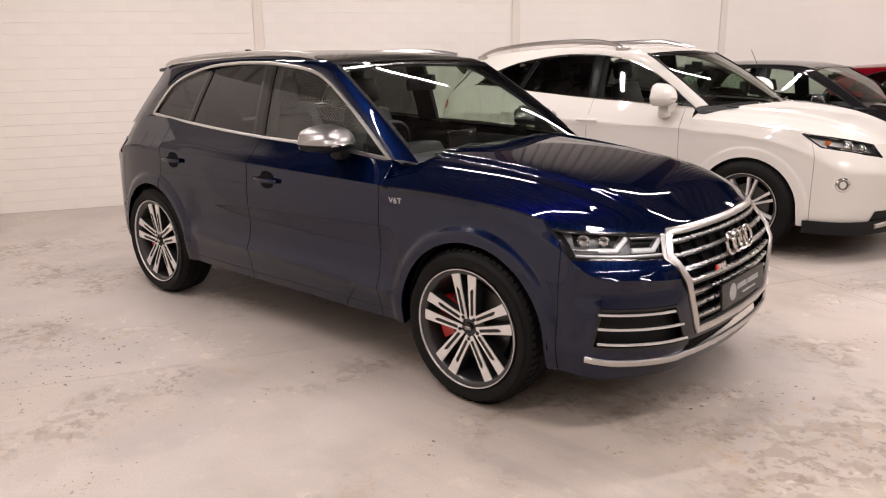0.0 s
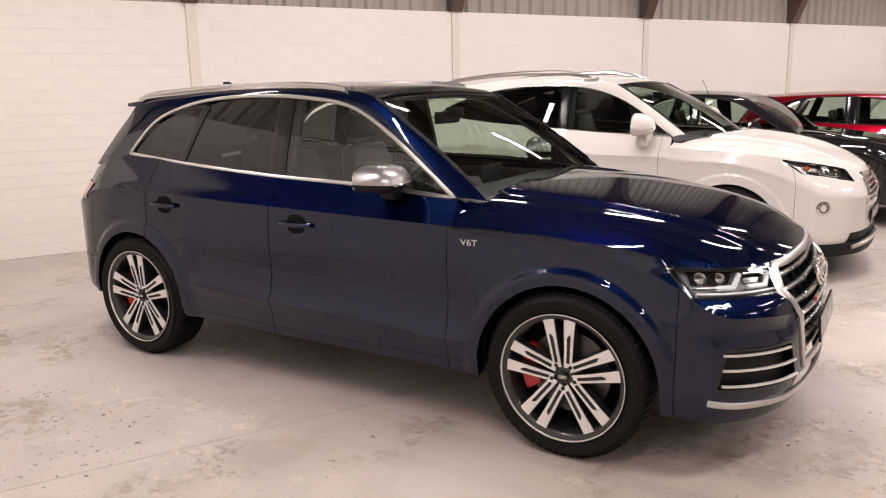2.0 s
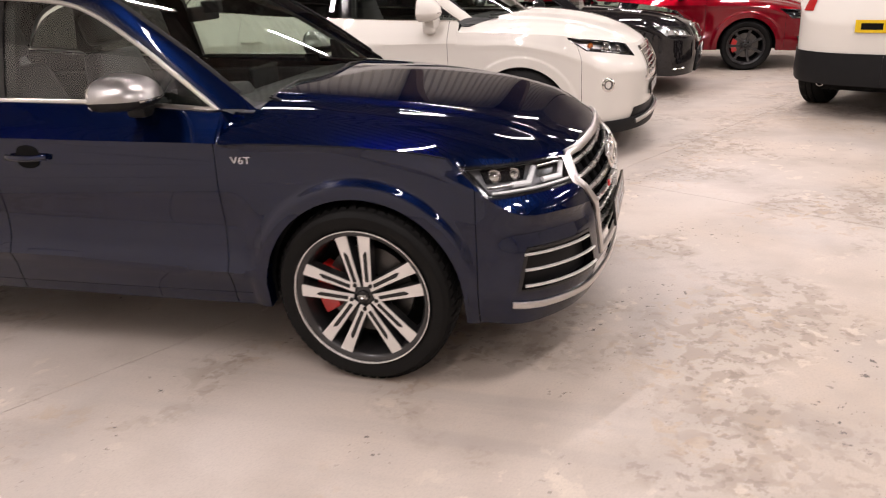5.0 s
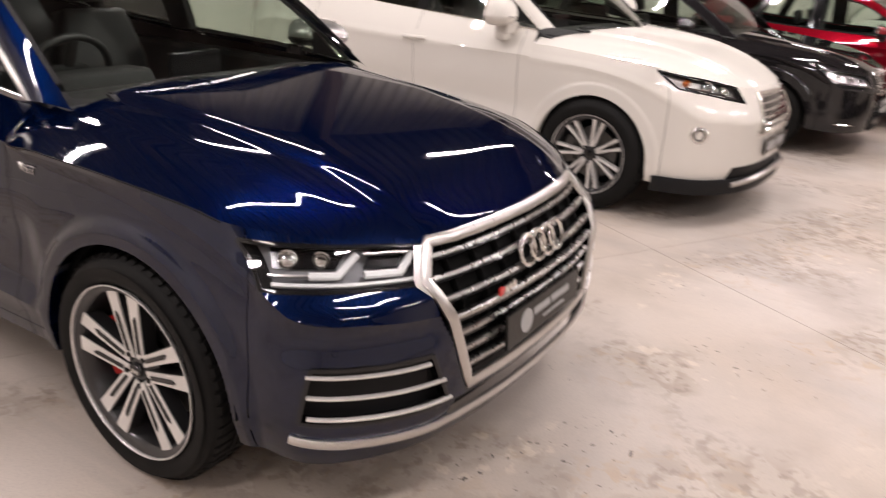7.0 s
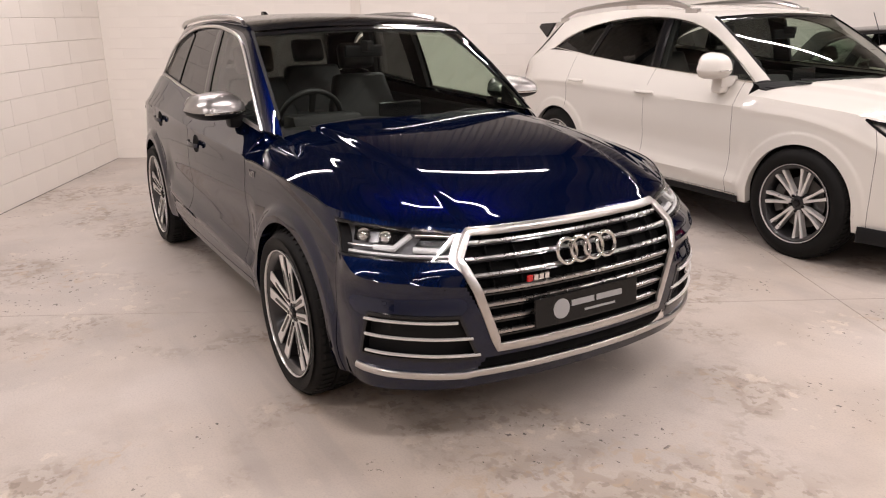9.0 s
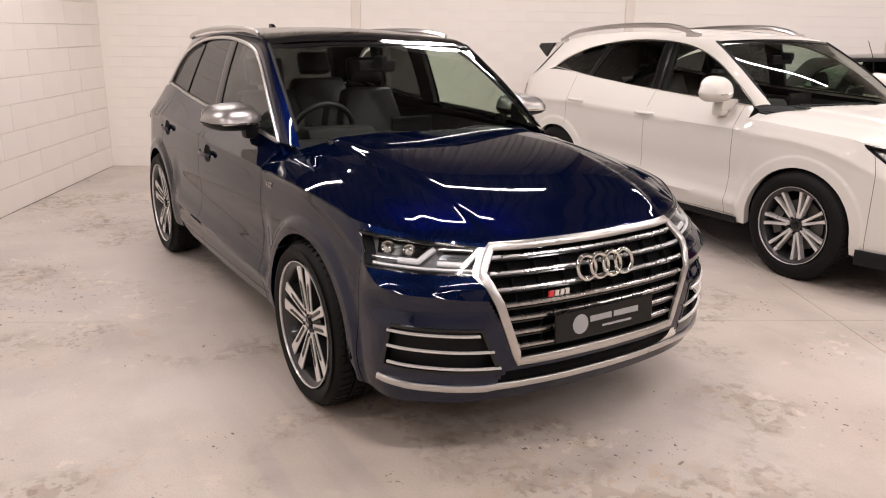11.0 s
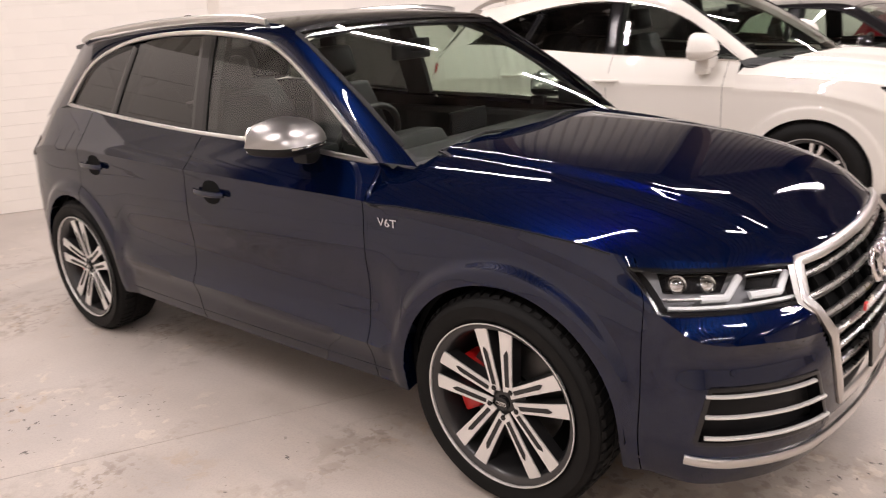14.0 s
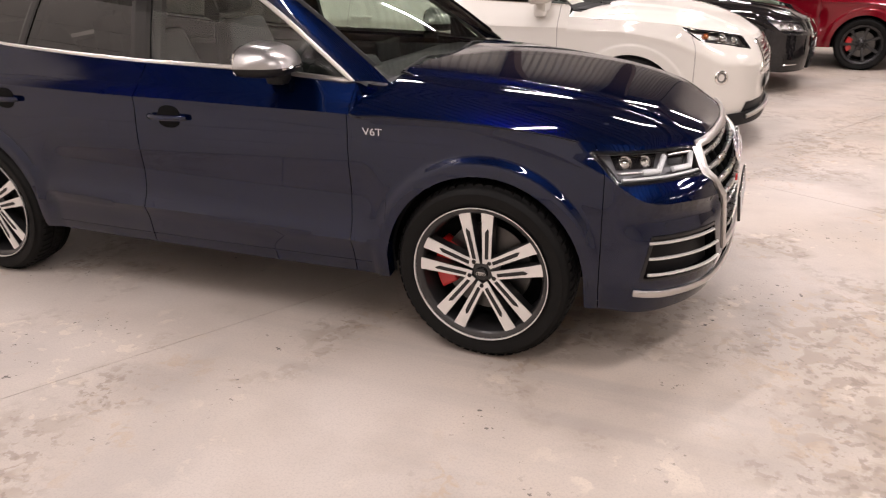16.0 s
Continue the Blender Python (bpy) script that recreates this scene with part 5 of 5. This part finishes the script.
        prism(bm, [(-0.63, 1.09), (-0.80, 1.10), (-0.80, 1.205), (-0.77, 1.20)], side * 0.770 - 0.006, side * 0.770 + 0.006)
        part("mirror_sail", bm, M_PLASTIC, root)
        # painted corner between door, bonnet and screen pillar
        ud, rows_c = sh.u_side(-0.60), []
        for t in np.linspace(0, 1, 9):
            a = sh.at(ud, 0.968 + 0.114 * t, -0.003, side)
            b = Vector((-0.555, side * (0.908 - 0.145 * t), 0.968 + 0.086 * t ** 0.8))
            c = Vector((-0.49 + 0.04 * t, side * (0.895 - 0.14 * t), 0.970 + 0.076 * t ** 0.8))
            rows_c.append([a, a.lerp(b, 0.5) + Vector((0, 0, 0.004)), b, c])
        bm = bmesh.new()
        grid(bm, rows_c, flip=side > 0)
        part("wing_corner", bm, M_NAVY, root, smooth=60)
        # shut lines of the bonnet, the rear door along its arch, the bumper
        ring = [(sh.u_side(-2.82 + 0.50 * math.cos(a)), 0.340 + 0.50 * math.sin(a)) for a in np.linspace(0.05, 1.30, 18)]
        gap_line(sh, root, ring, side)
        gap_line(sh, root, [(sh.u_side(x), 0.335) for x in np.linspace(-2.3, -0.5, 30)], side, "sill_line", 0.003)
        gap_line(sh, root, [(u, 0.555) for u in np.linspace(sh.u_side(-3.7 + 0.2), sh.u_side(-3.29), 8)], side)
        gap_line(sh, root, [(u, sh.look_up(u)[4] - 0.004) for u in np.linspace(sh.u_side(-0.56), sh.u_side(0.40), 50)], side, "bonnet_gap", 0.005)
        ua, ub = u_front(sh, 0.70, 0.68), u_front(sh, 0.60, 0.68)
        gap_line(sh, root, [(ua, 0.705), (ua + 0.03, 0.652), (ub, 0.652), (ub, 0.705)], side, "washer_cover_gap", 0.003)
        # tail lamp
        bm = bmesh.new()
        f = [(sh.u_of(-3.62, 0.70), 1.035), (sh.u_side(-3.30), 1.03), (sh.u_side(-3.34), 0.93), (sh.u_of(-3.66, 0.66), 0.915)]
        grid(bm, sh.patch(f, 14, 4, 0.006, side), flip=side > 0)
        part("tail_light", bm, M_REDLENS, root, "red tail light", smooth=60)
    # fuel flap, engine badge
    x0, x1, z0, z1 = -2.965, -2.80, 1.0, 1.10
    loop = [(x0, z1), (x0 + 0.01, z0 + 0.02), (x0 + 0.03, z0), (x1 - 0.03, z0), (x1 - 0.01, z0 + 0.02), (x1, z1)]
    gap_line(sh, root, [(sh.u_side(x), z) for x, z in dense(loop, 5, False)], -1, "fuel_flap_gap", 0.003)
    p, n = sh.at(sh.u_side(-0.467), 0.902, 0.002, -1), sh.normal(sh.u_side(-0.467), 0.902, -1)
    text_on(root, "V6T", Matrix.Translation(p) @ Matrix.Rotation(radians(90), 4, "X") @ Matrix.Scale(1.25, 4, (1, 0, 0)), 0.042, M_CHROME, "engine_badge")
    rail = curve(SUV["frame"], np.linspace(4, 8, 30))
    roof_rails(root, [(x, y, z) for x, y, z in rail], 0.014, M_SATIN, 0.016, 0.026, False)
    bm = bmesh.new()
    prism(bm, [(-2.95, 1.60), (-2.78, 1.60), (-2.90, 1.655), (-2.93, 1.655)], -0.015, 0.015, None, 0.004)
    part("roof_antenna", bm, M_GLOSSBLACK, root)
    bm = bmesh.new()
    prism(bm, [(-3.02, 1.555), (-3.30, 1.525), (-3.30, 1.50), (-3.06, 1.50)], -0.53, 0.53, None, 0.012)
    part("rear_spoiler", bm, M_NAVY, root, smooth=40)
    # wipers
    for y0, y1 in ((-0.6, 0.02), (0.05, 0.6)):
        bm = bmesh.new()
        tube(bm, [(-0.465, y0, 1.10), (-0.50, (y0 + y1) / 2, 1.118), (-0.485, y1, 1.095)], 0.007, 6)
        part("wiper", bm, M_PLASTIC, root)
    return root


build_navy_suv()


# ---- white SUV ----
WHITE_SUV = dict(
    wheelbase=2.74, tyre=0.384, tyre_width=0.235, rim=0.268, arch=0.408, track=0.930, gap_half=0.0016, cowl_width=0.03, flare=0.010, crease=0.006, hood_power=3.0,
    low=[(-3.74, 0), (-3.72, 0.42), (-3.63, 0.70), (-3.42, 0.85), (-3.12, 0.91), (-2.74, 0.930), (-2.35, 0.935), (-1.90, 0.938), (-1.45, 0.935), (-1.00, 0.930),
         (-0.55, 0.925), (-0.52, 0.9245), (-0.36, 0.922), (-0.05, 0.918), (0.25, 0.905), (0.48, 0.88), (0.68, 0.815), (0.82, 0.68), (0.92, 0.48), (0.965, 0.25), (0.975, 0)],
    top=[(-3.62, 0, 1.12), (-3.60, 0.42, 1.12), (-3.54, 0.68, 1.14), (-3.44, 0.78, 1.18), (-3.14, 0.795, 1.285), (-2.74, 0.80, 1.288), (-2.35, 0.805, 1.252), (-1.90, 0.81, 1.220),
         (-1.45, 0.815, 1.192), (-1.00, 0.815, 1.170), (-0.55, 0.82, 1.150), (-0.52, 0.88, 1.07), (-0.36, 0.885, 1.06), (-0.05, 0.88, 1.04), (0.25, 0.86, 1.02), (0.41, 0.84, 1.0),
         (0.62, 0.68, 0.955), (0.75, 0.53, 0.915), (0.83, 0.38, 0.893), (0.865, 0.20, 0.888), (0.875, 0, 0.888)],
    shoulder=[0.85, 0.85, 0.88, 0.95, 1.0, 1.01, 1.01, 1.0, 0.99, 0.985, 0.98, 0.97, 0.96, 0.95, 0.90, 0.82, 0.72, 0.70, 0.68, 0.68, 0.68],
    bottom=[0.34, 0.34, 0.34, 0.34, 0.32, 0.30, 0.30, 0.30, 0.30, 0.30, 0.30, 0.30, 0.30, 0.29, 0.28, 0.27, 0.26, 0.26, 0.26, 0.26, 0.26],
    gaps=[-3.30, -2.60, -1.53, -0.60, 0.50],
    cowl=-0.515, belt=1.145, crown=[(-0.515, 1.175), (-0.15, 1.165), (0.20, 1.125), (0.50, 1.055), (0.75, 0.96), (0.875, 0.888)], dome=0.010, ridge=(0.62, 0.36),
    glass=(0.815, 0.25, 0.22, 1.15),
    window_low=[(-0.51, 1.150), (-1.00, 1.172), (-1.50, 1.196), (-2.20, 1.240), (-3.00, 1.315)],
    window_top=[(-0.51, 1.150), (-0.70, 1.28), (-0.95, 1.43), (-1.20, 1.53), (-1.45, 1.578), (-1.75, 1.597), (-2.05, 1.588), (-2.35, 1.55), (-2.60, 1.495), (-2.84, 1.41), (-3.00, 1.315)],
    frame=[(-0.42, 0.775, 1.17), (-0.62, 0.745, 1.32), (-0.85, 0.71, 1.47), (-1.08, 0.67, 1.60), (-1.35, 0.64, 1.645), (-1.80, 0.625, 1.665), (-2.30, 0.615, 1.655), (-2.75, 0.60, 1.62),
           (-3.15, 0.58, 1.56), (-3.32, 0.62, 1.42), (-3.42, 0.68, 1.28), (-3.48, 0.76, 1.18)],
    roof_span=(3 / 11, 8 / 11), roof_rise=0.030, roof_bow=(0.06, -0.08), screen_base=(-0.12, 1.12, 0.765, -0.42, 1.17), rear_base=(-3.60, 1.14, 0.74, -3.48, 1.18),
    pillars=[(-1.56, 0.11, -0.04), (-2.50, 0.06, 0.55)], privacy=True, trim=0.012, trim_mat=M_CHROME,
    cabin_rear=-3.1, seat_x=-1.50, mirror_inside=(-0.98, 1.46),
    barrel_mat=M_ALLOYDARK, spoke_mat=M_ALLOY, caliper_mat=M_DISC, spokes=spokes_multi, count=14, spoke_w=(0.011, 0.014))


def white_lamp(sh):
    return [(sh.u_of(0.44, 0.89), 0.990), (u_front(sh, 0.48, 0.895), 0.895), (u_front(sh, 0.47, 0.805), 0.805), (sh.u_of(0.56, 0.86), 0.89)]


def simple_lamp(sh, root, f, side, amber=True, bright=True):
    """A headlamp with housing, bezel, reflector bowls and a clear lens."""
    lamp = empty("headlight")
    lamp.parent = root
    bm = bmesh.new()
    grid(bm, sh.patch(f, 14, 5, -0.045, side), flip=side > 0)
    part("housing", bm, M_SATIN if bright else M_GLOSSBLACK, lamp, smooth=60)
    for a, b in ((0, 1), (1, 2), (2, 3), (3, 0)):
        bm = bmesh.new()
        ln = [tuple(np.array(f[a]) + (np.array(f[b]) - np.array(f[a])) * t) for t in np.linspace(0, 1, 10)]
        grid(bm, [[sh.at(u, z, 0.0, side), sh.at(u, z, -0.045, side)] for u, z in ln])
        part("bezel", bm, M_CHROME if (a, b) == (2, 3) else M_PLASTIC, lamp)
        bm = bmesh.new()
        sh.bar(bm, ln, 0.012, 0.002, 0.0005, side)
        part("seal", bm, M_GLOSSBLACK, lamp)

    def q(s, t):
        a, b, c, d = [np.array(k) for k in f]
        return tuple((a + (b - a) * s) * t + (d + (c - d) * s) * (1 - t))
    for k, (s, r) in enumerate(((0.20, 0.017), (0.46, 0.032), (0.72, 0.024))):
        p, n = sh.at(*q(s, 0.5), -0.022, side), sh.normal(*q(s, 0.5), side)
        bm = bmesh.new()
        lathe(bm, [(0.0, -0.010), (r * 0.6, -0.008), (r, 0.004), (r * 1.25, -0.004), (r * 1.3, 0.015)], 20, Matrix.Translation(p) @ n.to_track_quat("-Y", "Z").to_matrix().to_4x4())
        part("reflector", bm, M_AMBER if amber and k == 0 else M_CHROME, lamp, smooth=60)
    bm = bmesh.new()
    sh.bar(bm, [q(s, 0.10) for s in np.linspace(0.08, 0.95, 12)], 0.018, 0.008, -0.02, side)
    part("light_strip", bm, M_CHROME, lamp, smooth=40)
    bm = bmesh.new()
    grid(bm, sh.patch(f, 14, 5, 0.001, side), flip=side > 0)
    ob = part("lens", bm, M_LENS, lamp, smooth=60)
    ob.visible_shadow = False
    return lamp


def bar_grille(sh, root, fields, bars, frame_mat, bar_mat, name="grille"):
    """A front opening given by half widths at heights, with cross bars."""
    g = empty(name)
    g.parent = root
    bm = bmesh.new()
    front_panel(sh, bm, fields, 0.003)
    part("grille_backing", bm, M_GLOSSBLACK, g, smooth=60)
    zs, hw = np.array(fields).T
    for z in np.linspace(zs[0] + 0.02, zs[-1] - 0.02, bars):
        h = float(np.interp(z, zs, hw)) - 0.01
        bm = bmesh.new()
        front_bar(sh, bm, [(y, z) for y in np.linspace(-h, h, 21)], 0.016, 0.012, 0.004)
        part("grille_bar", bm, bar_mat, g, smooth=30)
    loop = [(-h, z) for z, h in fields] + [(h, z) for z, h in fields[::-1]]
    bm = bmesh.new()
    front_bar(sh, bm, dense(loop, 8), 0.026, 0.016, 0.004, True)
    part("grille_frame", bm, frame_mat, g, smooth=35)
    return g


def plain_plate(root, x, z, back, tilt=0):
    plate = empty("number_plate", pose(x, 0, z, 0, tilt, 0))
    plate.parent = root
    bm = bmesh.new()
    box(bm, (-0.008, -0.26, -0.055), (0.0, 0.26, 0.055), None, 0.003)
    part("plate", bm, back, plate)
    for y0, w in ((-0.21, 0.20), (0.03, 0.18)):
        bm = bmesh.new()
        box(bm, (-0.0095 if x < 0 else 0.0, y0, -0.028), (-0.008 if x < 0 else 0.0015, y0 + w, 0.028))
        part("bar", bm, M_PLATEBLACK if back is not M_PLATEBLACK else M_LETTER, plate)


def build_white_suv():
    m = pose(-0.004, 3.598, FLOOR, 0, 0, -3.0)
    root, sh = build_car("suv", WHITE_SUV, M_WHITE, m, "pearl white SUV with chrome window line and silver alloys", "car", "parked cars", (white_lamp,))
    bar_grille(sh, root, [(0.60, 0.36), (0.70, 0.33), (0.85, 0.30)], 6, M_CHROME, M_CHROME)
    bm = bmesh.new()
    front_panel(sh, bm, [(0.30, 0.62), (0.40, 0.58)], 0.004, 24, 4)
    part("intake", bm, M_PLASTIC, root)
    plain_plate(root, 0.990, 0.50, M_PLATEBLACK)
    bm = bmesh.new()
    us = np.linspace(sh.u_side(0.46), sh.uu[-1], 40)
    pts = [sh.at(u, 0.275, 0.03, -1) for u in us] + [sh.at(u, 0.275, 0.03, 1) for u in us[::-1][1:]]
    sweep(bm, pts, [(p - Vector((0.0, p.y * 0.6, p.z))).normalized() for p in pts], 0.10, 0.012)
    part("lower_lip", bm, M_PLASTIC, root, "black plastic lower lip", smooth=35)
    bm = bmesh.new()
    pts = [front_pt(sh, y, 0.315 - 0.03 * (y / 0.6) ** 2, 0.035) for y in np.linspace(-0.58, 0.58, 31)]
    sweep(bm, pts, [(p - Vector((0.0, p.y * 0.6, p.z))).normalized() for p in pts], 0.035, 0.018)
    part("skid_plate", bm, M_SATIN, root, "silver skid plate", smooth=35)
    for side in (-1, 1):
        simple_lamp(sh, root, white_lamp(sh), side)
        u = sh.u_of(0.70, 0.80)
        p, n = sh.at(u, 0.615, 0.002, side), sh.normal(u, 0.615, side)
        fm = Matrix.Translation(p) @ n.to_track_quat("-Y", "Z").to_matrix().to_4x4()
        fog = empty("fog_light")
        fog.parent = root
        bm = bmesh.new()
        lathe(bm, [(0.036, 0.0), (0.040, -0.006), (0.052, -0.004), (0.056, 0.006)], 24, fm)
        part("fog_ring", bm, M_CHROME, fog, smooth=60)
        bm = bmesh.new()
        lathe(bm, [(0.0, 0.006), (0.02, 0.004), (0.036, 0.0)], 24, fm)
        part("fog_lens", bm, M_DISC, fog, smooth=60)
        for x, z in ((-1.52, 1.012), (-2.45, 1.045)):
            door_handle(sh, root, x, z, side, M_WHITE)
        door_mirror(root, side, (-0.76, 1.0, 1.235), M_WHITE, M_WHITE, (0.19, 0.26, 0.21))
        bm = bmesh.new()
        box(bm, (-0.80, side * 0.91 - 0.05, 1.06), (-0.70, side * 0.91 + 0.05, 1.20), None, 0.03)
        part("mirror_stalk", bm, M_WHITE, root, smooth=60)
        bm = bmesh.new()
        prism(bm, [(-0.53, 1.172), (-0.74, 1.188), (-0.74, 1.30), (-0.71, 1.29)], side * 0.79 - 0.006, side * 0.79 + 0.006)
        part("mirror_sail", bm, M_PLASTIC, root)
        bm = bmesh.new()
        sh.bar(bm, [(sh.u_side(x), 0.315) for x in np.linspace(-2.28, -0.47, 24)], 0.05, 0.010, 0.012, side)
        part("sill_strip", bm, M_PLASTIC, root, "dark sill strip", smooth=35)
        bm = bmesh.new()
        sh.bar(bm, [(sh.u_side(x), 0.350) for x in np.linspace(-2.26, -0.49, 24)], 0.010, 0.008, 0.016, side)
        part("sill_chrome", bm, M_CHROME, root)
        bm = bmesh.new()
        f = [(sh.u_of(-3.60, 0.72), 1.13), (sh.u_side(-3.40), 1.13), (sh.u_side(-3.42), 1.05), (sh.u_of(-3.64, 0.66), 1.0)]
        grid(bm, sh.patch(f, 14, 4, 0.006, side), flip=side > 0)
        part("tail_light", bm, M_REDLENS, root, "red tail light", smooth=60)
        bm = bmesh.new()
        tube(bm, [(-0.30, side * 0.62, 1.175), (-0.22, side * 0.25, 1.165), (-0.20, side * 0.05, 1.15)], 0.007, 6)
        part("wiper", bm, M_PLASTIC, root)
    rail = curve(WHITE_SUV["frame"], np.linspace(4, 8, 30))
    roof_rails(root, [(x, y, z) for x, y, z in rail], 0.0, M_SATIN, 0.05)
    bm = bmesh.new()
    prism(bm, [(-3.10, 1.565), (-3.42, 1.53), (-3.42, 1.505), (-3.15, 1.51)], -0.60, 0.60, None, 0.012)
    part("rear_spoiler", bm, M_WHITE, root, smooth=40)
    for side in (-1, 1):
        bm = bmesh.new()
        prism(bm, [(-3.22, 1.545), (-3.46, 1.535), (-3.50, 1.50), (-3.36, 1.40)], side * 0.625 - 0.012, side * 0.625 + 0.012, None, 0.004)
        part("spoiler_fin", bm, M_GLOSSBLACK, root, "black spoiler end fin")
    bm = bmesh.new()
    tube(bm, [(-0.62, 0.70, 1.36), (-0.66, 0.705, 1.5), (-0.72, 0.71, 1.62)], 0.003, 6)
    part("aerial", bm, M_PLASTIC, root)


build_white_suv()


# ---- cars further along ----
def hatch_lamp(sh):
    x = sh.spec["low"][15][0]
    z = sh.spec["top"][15][2]
    return [(sh.u_of(x - 0.03, 0.87), z - 0.03), (u_front(sh, 0.50, z - 0.09), z - 0.09), (u_front(sh, 0.52, z - 0.19), z - 0.19), (sh.u_of(x + 0.10, 0.85), z - 0.15)]


def build_hatch(name, spec, paint, m, label, mirror_mat, bright, grille):
    root, sh = build_car(name, spec, paint, m, label, "car", "parked cars", (hatch_lamp,))
    nose = spec["top"][-1][2]
    bar_grille(sh, root, [(nose - 0.20, 0.40), (nose - 0.12, 0.42), (nose - 0.03, 0.36)], 3, grille, grille)
    bar_grille(sh, root, [(0.26, 0.40), (0.34, 0.44), (0.46, 0.40)], 3, M_PLASTIC, M_PLASTIC, "lower_grille")
    plain_plate(root, spec["low"][-1][0] + 0.012, 0.46, M_PAPER)
    for side in (-1, 1):
        simple_lamp(sh, root, hatch_lamp(sh), side, False, bright)
        u = sh.u_of(spec["low"][16][0], spec["low"][16][1])
        bm = bmesh.new()
        grid(bm, sh.patch([(u - 0.1, 0.43), (u + 1.0, 0.43), (u + 0.9, 0.33), (u + 0.1, 0.33)], 8, 4, 0.004, side), flip=side > 0)
        part("fog_recess", bm, M_GLOSSBLACK, root)
        bm = bmesh.new()
        sh.bar(bm, [(u + t, 0.325) for t in np.linspace(0.0, 0.9, 8)], 0.012, 0.01, 0.006, side)
        part("fog_trim", bm, M_CHROME, root)
        zs = spec["belt"]
        for k in (0, 1):
            x = spec["gaps"][2] + 0.2 if k == 0 else spec["gaps"][1] + 0.2
            door_handle(sh, root, x, zs - 0.15, side, paint)
        door_mirror(root, side, (spec["window_low"][0][0] - 0.34, spec["glass"][0] + 0.14, zs + 0.06), mirror_mat, M_PLASTIC, (0.13, 0.20, 0.14))
    return root


dark = dict(barrel_mat=M_ALLOYDARK, spoke_mat=M_ALLOYDARK, spokes=spokes_multi, rings=False, privacy=False, trim_mat=M_PLASTIC, trim_label="black window surround", trim=0.014)
BLACK_HATCH = rescale(SUV, 2.65, 0.90, 0.80, 0.905, 1.455, tyre=0.325, tyre_width=0.215, rim=0.225, arch=0.372, caliper_mat=M_DISC, count=10, paired=True, roof_rise=0.04, **dark)
RED_HATCH = rescale(SUV, 2.60, 0.92, 0.78, 0.895, 1.40, tyre=0.325, tyre_width=0.235, rim=0.242, arch=0.372, caliper_mat=M_CALIPER, count=7, paired=False, spoke_w=(0.018, 0.024), roof_rise=0.04, **dark)
WHITE_COUPE = rescale(SUV, 2.65, 0.90, 0.85, 0.91, 1.33, tyre=0.325, tyre_width=0.225, rim=0.235, arch=0.372, caliper_mat=M_DISC, count=10, roof_rise=0.03, **dark)
OFFROADER = rescale(SUV, 2.90, 0.90, 0.92, 0.965, 1.78, tyre=0.375, tyre_width=0.245, rim=0.255, arch=0.44, caliper_mat=M_DISC, count=10, barrel_mat=M_ALLOYDARK, spoke_mat=M_ALLOY, spokes=spokes_multi, rings=False)
build_hatch("hatchback", BLACK_HATCH, M_BLACKP, pose(0.55, 6.52, FLOOR, 0, 0, -3), "glossy black five-door hatchback with chrome headlights", M_BLACKP, True, M_CHROME)
build_hatch("hatchback", RED_HATCH, M_RED, pose(2.10, 8.62, FLOOR, 0, 0, -3), "bright red hatchback with dark grey alloys", M_RED, False, M_GLOSSBLACK)
build_hatch("coupe", WHITE_COUPE, M_WHITE, pose(3.70, 11.6, FLOOR, 0, 0, -3), "low white coupe parked near the end wall", M_WHITE, True, M_GLOSSBLACK)


def build_offroader():
    heading = Vector((math.cos(radians(61)), math.sin(radians(61)), 0))
    rear = Vector((2.10, 4.62, 0)) + Vector((heading.y, -heading.x, 0)) * 0.93
    at = rear + heading * (2.90 + 0.92)
    root, sh = build_car("offroader", OFFROADER, M_WHITE, pose(at.x, at.y, FLOOR, 0, 0, 61), "white four-wheel-drive wagon with black lower bumper", "car", "parked cars")
    us = np.linspace(0, sh.u_side(-2.9 - 0.46), 24)
    for side in (-1, 1):
        bm = bmesh.new()
        grid(bm, [[sh.at(u, z, 0.012, side) for z in np.linspace(0.33, 0.62, 6)] for u in us])
        part("bumper_guard", bm, M_PLASTIC, root, "black plastic bumper guard", smooth=50)
        bm = bmesh.new()
        uo = sh.u_of(-3.70, 0.74)
        grid(bm, sh.patch([(uo - 0.1, 1.16), (uo + 0.45, 1.16), (uo + 0.45, 0.98), (uo - 0.1, 0.98)], 8, 6, 0.008, side))
        part("tail_light", bm, M_REDLENS, root, "red tail light", smooth=50)
        bm = bmesh.new()
        lathe(bm, [(0.03, 0), (0.035, 0), (0.035, 0.12), (0.028, 0.12)], 18, pose(-3.72, side * 0.55, 0.33, 0, 0, -90))
        part("exhaust", bm, M_CHROME, root, smooth=40)
    plain_plate(root, -3.83, 0.86, M_PLATEYELLOW)


build_offroader()

poster(0.77, 1.40, 0.45, 0.67, True)
poster(1.66, 1.35, 0.45, 0.72, False)

# ---- wall blocks ----
lay_blocks(WALLS["wall_south"], 0.45, 0.235, ROOM_DEPTH, 8.0, 0.0006, 0.0015, 0.003,
           lambda s, z, o, tilt: ROOM @ pose(s, -0.012 + o, z, 0, 0, 90 + tilt * 0.2))
lay_blocks(WALLS["wall_west"], 0.45, 0.1175, ROOM_LENGTH, 5.9, 0.0, 0.0004, 0.0011,
           lambda s, z, o, tilt: ROOM @ pose(-0.012 + o, s, z, 0, 0, tilt * 0.2))
